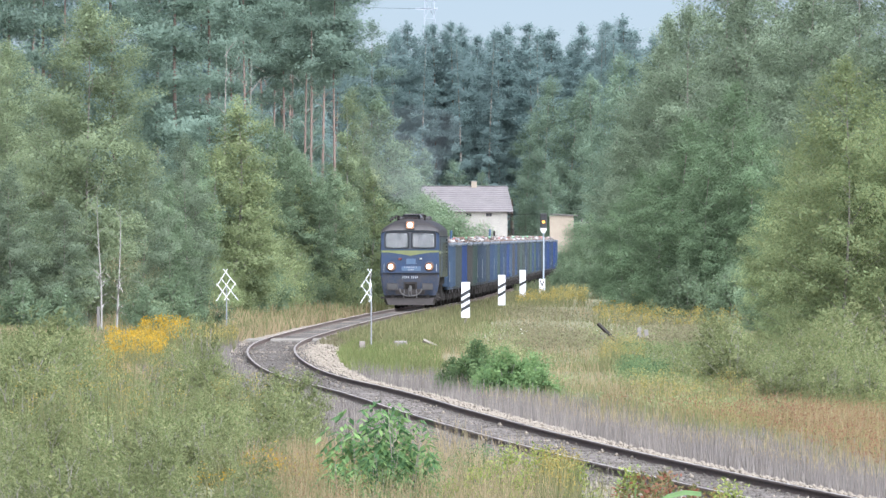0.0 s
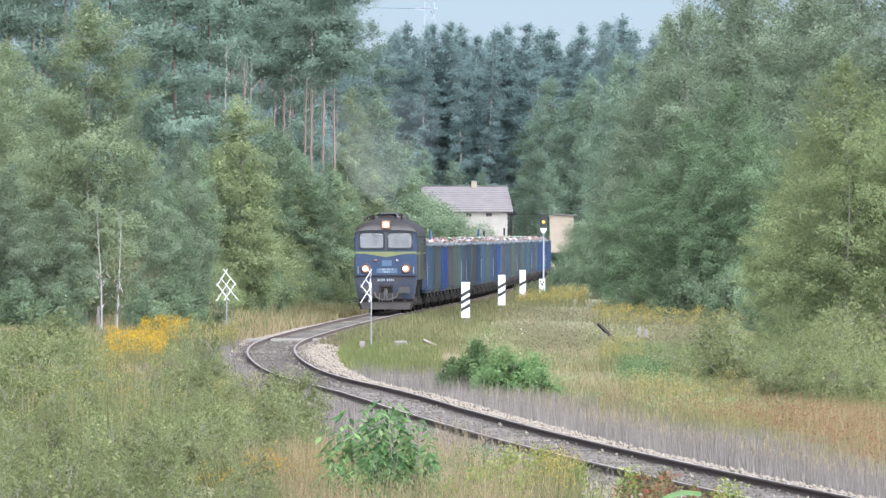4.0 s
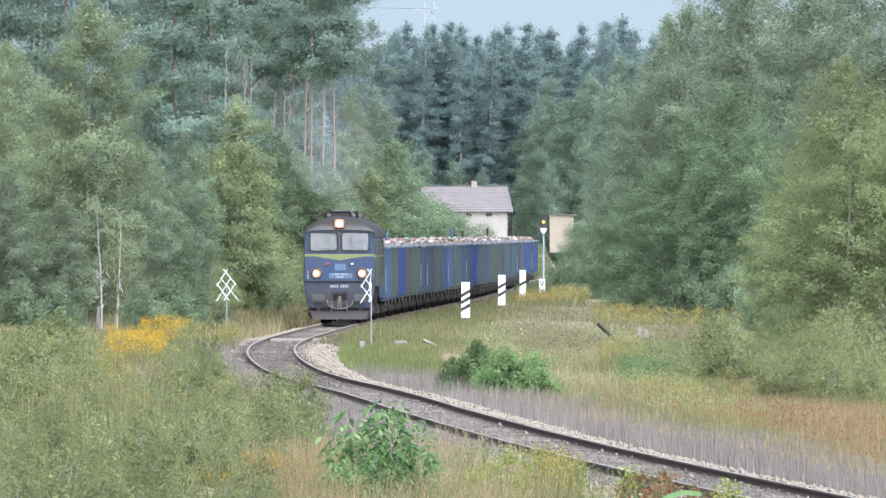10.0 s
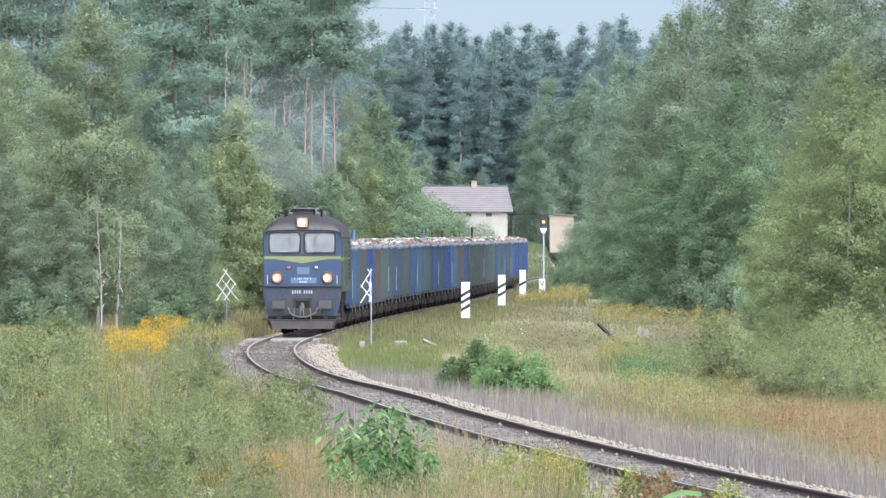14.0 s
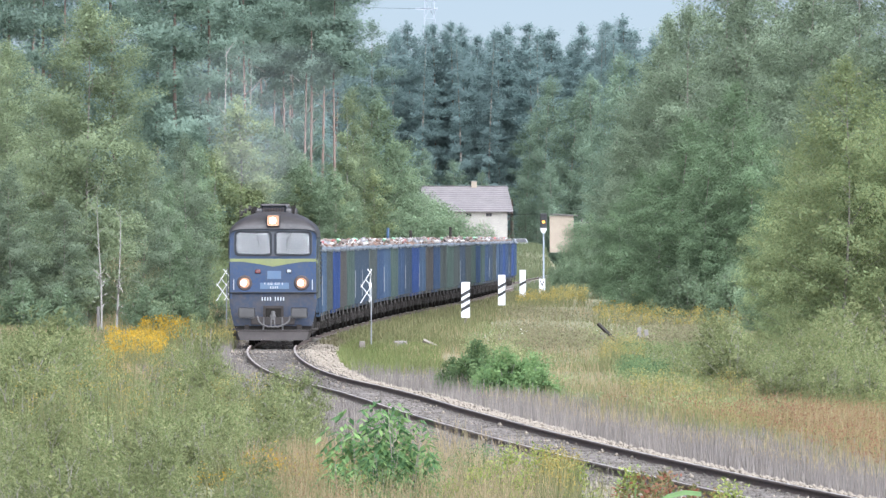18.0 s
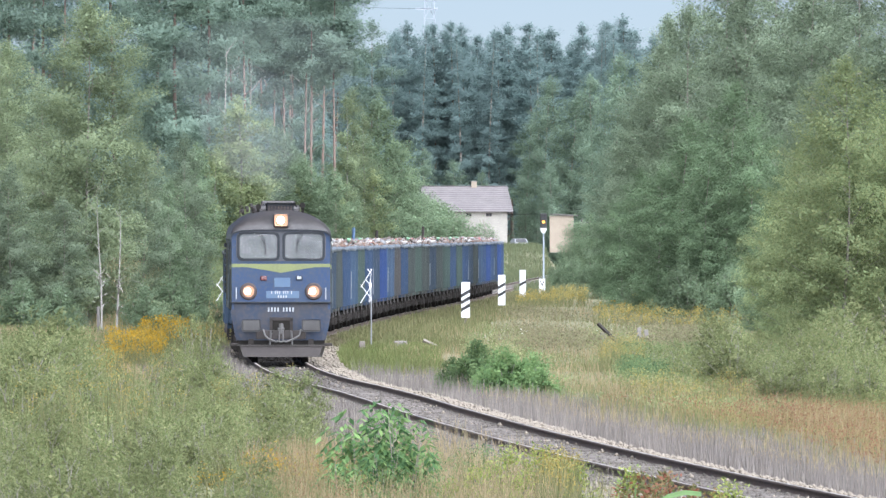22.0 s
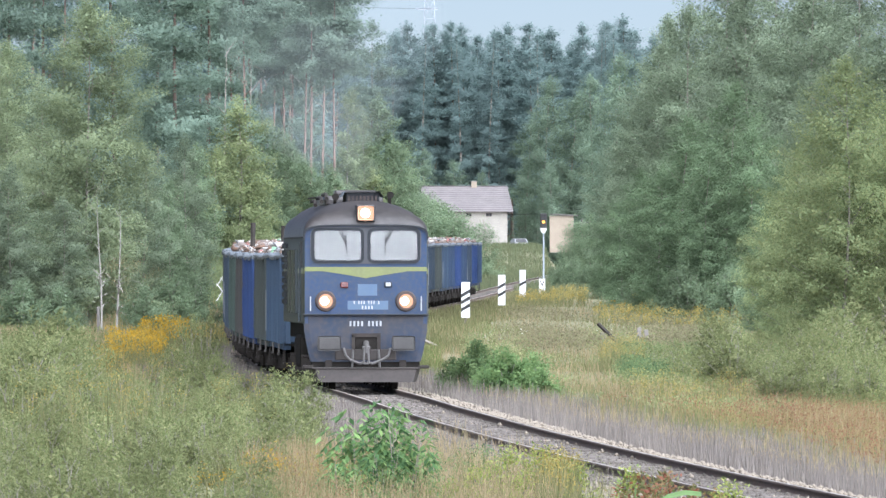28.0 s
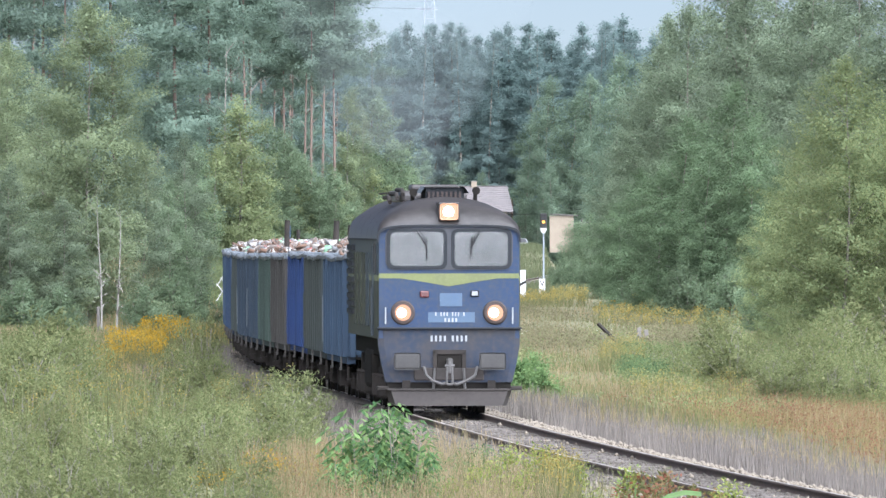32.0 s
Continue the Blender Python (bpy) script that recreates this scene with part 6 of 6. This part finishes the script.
X, Y, E_ = field(110000, 31, 206, 1031, 560, 1600)
k = (E_ > 4.2) & (np.sin(X * 1.1 + Y * 0.052) + np.random.default_rng(15).normal(0, 0.8, len(X)) < 0.5)
blades("green_meadow_grass", "mixed green and yellowing meadow grass", X[k], Y[k], 0.36, 0.02, M["grass_green"], seed=2)
X, Y, E_ = field(110000, 32, 206, 917, 560, 1600)
k = (E_ > 3.6) & (np.sin(X * 1.1 + Y * 0.052) + np.random.default_rng(5).normal(0, 0.7, len(X)) > 0.1)
blades("dry_meadow_grass", "dry tan grass of the meadow", X[k], Y[k], 0.38, 0.018, M["grass_tan"], seed=3)
X, Y, E_ = field(80000, 33, 212, 453, 560, 1600)
k = (E_ > 1.95) & (E_ < 4.6 + np.random.default_rng(6).normal(0, 0.5, len(X)))
blades("dead_grey_stalks", "dead grey stalks beside the ballast", X[k], Y[k], 0.46, 0.015, M["grass_grey"], "dead stalks", 0.1, seed=4)
X, Y, E_ = field(30000, 34, 236, 400, 1060, 1600)
k = (E_ > 4.6) & (E_ < 11.5) & (np.sin(X * 0.9 + 1) + np.sin(Y * 0.07 + X * 0.4) + np.random.default_rng(16).normal(0, 0.6, len(X)) > 0.35)
blades("rusty_sorrel", "rusty brown sorrel stalks in dry grass", X[k], Y[k], 0.46, 0.016, M["sorrel"], "sorrel", 0.14, seed=5)
flower_heads("sorrel_heads", "brown sorrel seed heads over dry grass", X[k][::4], Y[k][::4], 0.42, M["seed"], 44, 0.034, 5)
X, Y = strip(16000, 212, 539, -5.0, -3.3, 35)
blades("verge_grass", "thin dry grass along the ballast", X, Y, 0.35, 0.025, M["grass_tan"], seed=6)
X, Y = patch(30000, -40, 660, 516, 871, 36)
k = X < line(Y) - 2.2
blades("far_verge_grass", "pale dry grass below the wooded bank", X[k], Y[k], 0.6, 0.05, M["grass_tan"], seed=7)
X, Y = patch(22000, -40, 700, 493, 917, 37)
k = X < line(Y) - 2.2
blades("bank_grass", "green grass below the wooded bank", X[k], Y[k], 0.7, 0.05, M["grass_green"], seed=8)
X, Y = patch(4200, 440, 1000, 218, 281, 38)
k = X < line(Y) - 1.9
blades("foreground_grass", "tall dry grass on the near bank", X[k], Y[k], 0.75, 0.014, M["grass_tan"], seed=9)
X, Y = patch(3500, 380, 1300, 211, 269, 39)
k = X < line(Y) - 2.2
blades("foreground_green_grass", "tall green grass on the near bank", X[k], Y[k], 0.8, 0.014, M["grass_green"], seed=10)
X, Y = patch(20000, 620, 1250, 1031, 2005, 40)
k = np.abs(X - line(Y)) > 3
blades("hillside_grass", "green grass on the rise by the house", X[k], Y[k], 0.6, 0.1, M["grass_shade"], seed=11)
X, Y, E_ = field(60000, 41, 560, 1031, 560, 1100)
k = (E_ > 1.7) & (E_ < 4.6 + np.random.default_rng(17).normal(0, 1.3, len(X)))
blades("far_ballast_grass", "thin dull weeds along the far ballast", X[k], Y[k], 0.4, 0.045, M["grass_green"], seed=12)
X, Y = strip(22000, 545, 1031, 1.25, 3.2, 48, 1.4)
blades("low_ballast_weeds", "low dull weeds over the far ballast", X, Y, 0.2, 0.07, M["grass_olive"], seed=17)
X, Y = patch(16000, 575, 780, 464, 579, 42)
k = (X - line(Y)) > 2.2
blades("fresh_grass", "fresh short green grass beside the crossing", X[k], Y[k], 0.34, 0.03, M["grass_fresh"], seed=13)
X, Y = patch(1500, 440, 980, 220, 275, 90)
k = X < line(Y) - 2.4
flower_heads("grass_plumes", "pale feathery plumes of dry grass", X[k], Y[k], 0.62, M["grass_tan"], 91, 0.022, 12)
X, Y = patch(500, 440, 640, 222, 262, 92)
flower_heads("rusty_plumes", "rusty seed plumes on the near bank", X, Y, 0.6, M["seed"], 93, 0.022, 10)
X, Y = patch(40000, 870, 1060, 1150, 1950, 95)
k = np.abs(X - line(Y)) > 1.6
blades("slope_grass", "dull green grass on the rise past the signal", X[k], Y[k], 0.5, 0.06, M["grass_shade"], seed=19)
X, Y = patch(30000, 640, 1100, 1031, 1500, 94)
k = (np.abs(X - line(Y)) > 1.25) & (np.abs(X - line(Y)) < 9)
blades("far_verge_weeds", "dull green weeds over the far shoulder", X[k], Y[k], 0.5, 0.09, M["grass_shade"], seed=18)
X, Y = patch(1000, 470, 640, 222, 269, 45)
blades("rusty_stalks", "rusty dry stalks on the near bank", X, Y, 0.7, 0.012, M["sorrel"], "dead stalks", 0.15, seed=14)
X, Y = strip(16000, 300, 539, -4.2, -1.35, 46)
blades("grey_verge_stalks", "dead grey stalks along the outer rail", X, Y, 0.34, 0.02, M["grass_grey"], "dead stalks", 0.12, seed=15)
X, Y = strip(5000, 229, 378, -3.6, -1.5, 47)
blades("grey_verge_stalks", "dead grey stalks along the outer rail", X, Y, 0.4, 0.014, M["grass_grey"], "dead stalks", 0.12, seed=16)


def herbs(name, label, n, b0, b1, y0, y1, e0, h, material, seed, size, per=9, wave=0.3):
    """Low leafy weeds in uneven patches, at least e0 metres beyond the track's middle."""
    r = np.random.default_rng(seed)
    X, Y, E_ = field(n, seed, y0, y1, b0, b1)
    k = (E_ > e0) & (np.sin(X * 1.3 + seed) + np.sin(Y * 0.09 + X * 0.5 + seed * 2) + r.normal(0, 0.6, n) > wave)
    X, Y = X[k], Y[k]
    C = np.stack([X, Y, ground_z(X, Y)], 1)[:, None] + np.stack([r.normal(0, 0.13, (len(X), per)), r.normal(0, 0.13, (len(X), per)), h * r.random((len(X), per)) ** 0.7 * r.uniform(0.6, 1.2, (len(X), 1))], -1)
    C = C.reshape(-1, 3)
    V, F = leaf_quads(C, size, r, 0.5, r.normal(size=C.shape) * 0.5 + np.array([0, -0.4, 0.8]))
    tagged(new(name, mesh_np(name, V, F, material)), label, "weeds", kind="stuff")


herbs("green_weeds", "leafy green weeds among the meadow grass", 15000, 820, 1600, 345, 640, 5.2, 0.48, M["leaf_willow"], 81, 0.07)
herbs("yellow_weeds", "yellowish green weeds among the meadow grass", 6000, 960, 1600, 290, 560, 6.0, 0.48, M["weed_yellow"], 82, 0.05, 8, 0.6)
herbs("dark_weeds", "low dark green brambles in the meadow", 5000, 1100, 1420, 430, 540, 6.5, 0.55, M["leaf_bush"], 83, 0.085, 10, 0.2)
herbs("dull_weeds", "dull olive weeds before the wood", 9000, 880, 1600, 540, 760, 4.5, 0.5, M["grass_olive"], 84, 0.1, 8, 0.0)
herbs("bank_weeds", "small green weeds on the near bank", 2600, 420, 1060, 224, 262, -30, 0.5, M["leaf_willow"], 86, 0.035, 9, 0.3)
herbs("bank_lime_weeds", "small lime green weeds on the near bank", 1200, 440, 1260, 212, 250, -30, 0.45, M["leaf_lime"], 87, 0.03, 8, 0.7)
for n, b0, b1, y0, y1, sd in ((9, 850, 935, 560, 650, 96), (5, 1040, 1100, 600, 680, 97), (7, 1250, 1420, 430, 520, 98)):
    X, Y = patch(n, b0, b1, y0, y1, sd)
    flower_heads("white_wildflowers", "small white flower heads in the meadow", X, Y, 0.45, M["petal"], sd, 0.05, 4)
# goldenrod
for j, (n, b0, b1, y0, y1, h, mt) in enumerate([(90, 130, 215, 415, 455, 0.8, "gold"), (190, 190, 295, 465, 505, 1.0, "gold"), (130, 250, 335, 512, 539, 1.3, "gold"), (120, 120, 320, 420, 500, 0.8, "dim_gold"), (90, 340, 420, 504, 539, 1.0, "dim_gold"), (260, 915, 1040, 802, 985, 0.6, "dim_gold"), (320, 1050, 1350, 642, 733, 0.75, "dim_gold"),
                                              (26, 440, 505, 235, 246, 0.75, "gold"), (30, 330, 480, 227, 236, 0.6, "gold"), (40, 520, 700, 228, 245, 0.7, "dim_gold"), (110, 1110, 1320, 350, 400, 0.7, "dim_gold"), (150, 958, 1020, 225, 234, 0.85, "dim_gold"), (160, 1060, 1140, 458, 539, 0.7, "dim_gold"), (45, 380, 520, 286, 315, 1.3, "dim_gold"), (90, 20, 330, 264, 344, 1.5, "dim_gold")]):
    X, Y = patch(n, b0, b1, y0, y1, 50 + j)
    flower_heads("goldenrod", "yellow goldenrod in bloom", X, Y, h, M[mt], 60 + j, 0.06 if y0 > 458 else 0.03, 16)
    blades("goldenrod_stalks", "green goldenrod stalks", np.repeat(X, 4), np.repeat(Y, 4) , h * 0.9, 0.03, M["grass_green"], "stalks", 0.12, 70 + j)


def reed(b, y, top, seed):
    """A tall reed close to the camera: a stalk with arching leaves."""
    x = put(b, y)
    z = gz(x, y)
    t = empty("reed", "single tall green reed on the near bank", "reed")
    r = random.Random(seed)
    part("stalk", tube(bmesh.new(), (-0.06, 0, -0.05), (0, 0, top - z - 0.15), 0.008, 0.004, 6), G["leaf_bright"], t)
    for k in range(3):
        bm = bmesh.new()
        s = 1 if k % 2 == 0 else -1
        z0 = top - z - 0.3 - 0.12 * k
        pts = [(s * 0.3 * f, 0.02 * k, z0 + 0.32 * f - 0.2 * f * f) for f in (0, 0.25, 0.5, 0.75, 1)]
        rows = [[(px, py - 0.016 * (1 - i / 4.5), pz - 0.01), (px, py, pz), (px, py + 0.016 * (1 - i / 4.5), pz + 0.012)] for i, (px, py, pz) in enumerate(pts)]
        loft(bm, rows)
        part("leaf", bm, G["leaf_bright"], t)
    t.matrix_basis = pose(x, y, z)


reed(1125, 71, 2.72, 3)
motions()
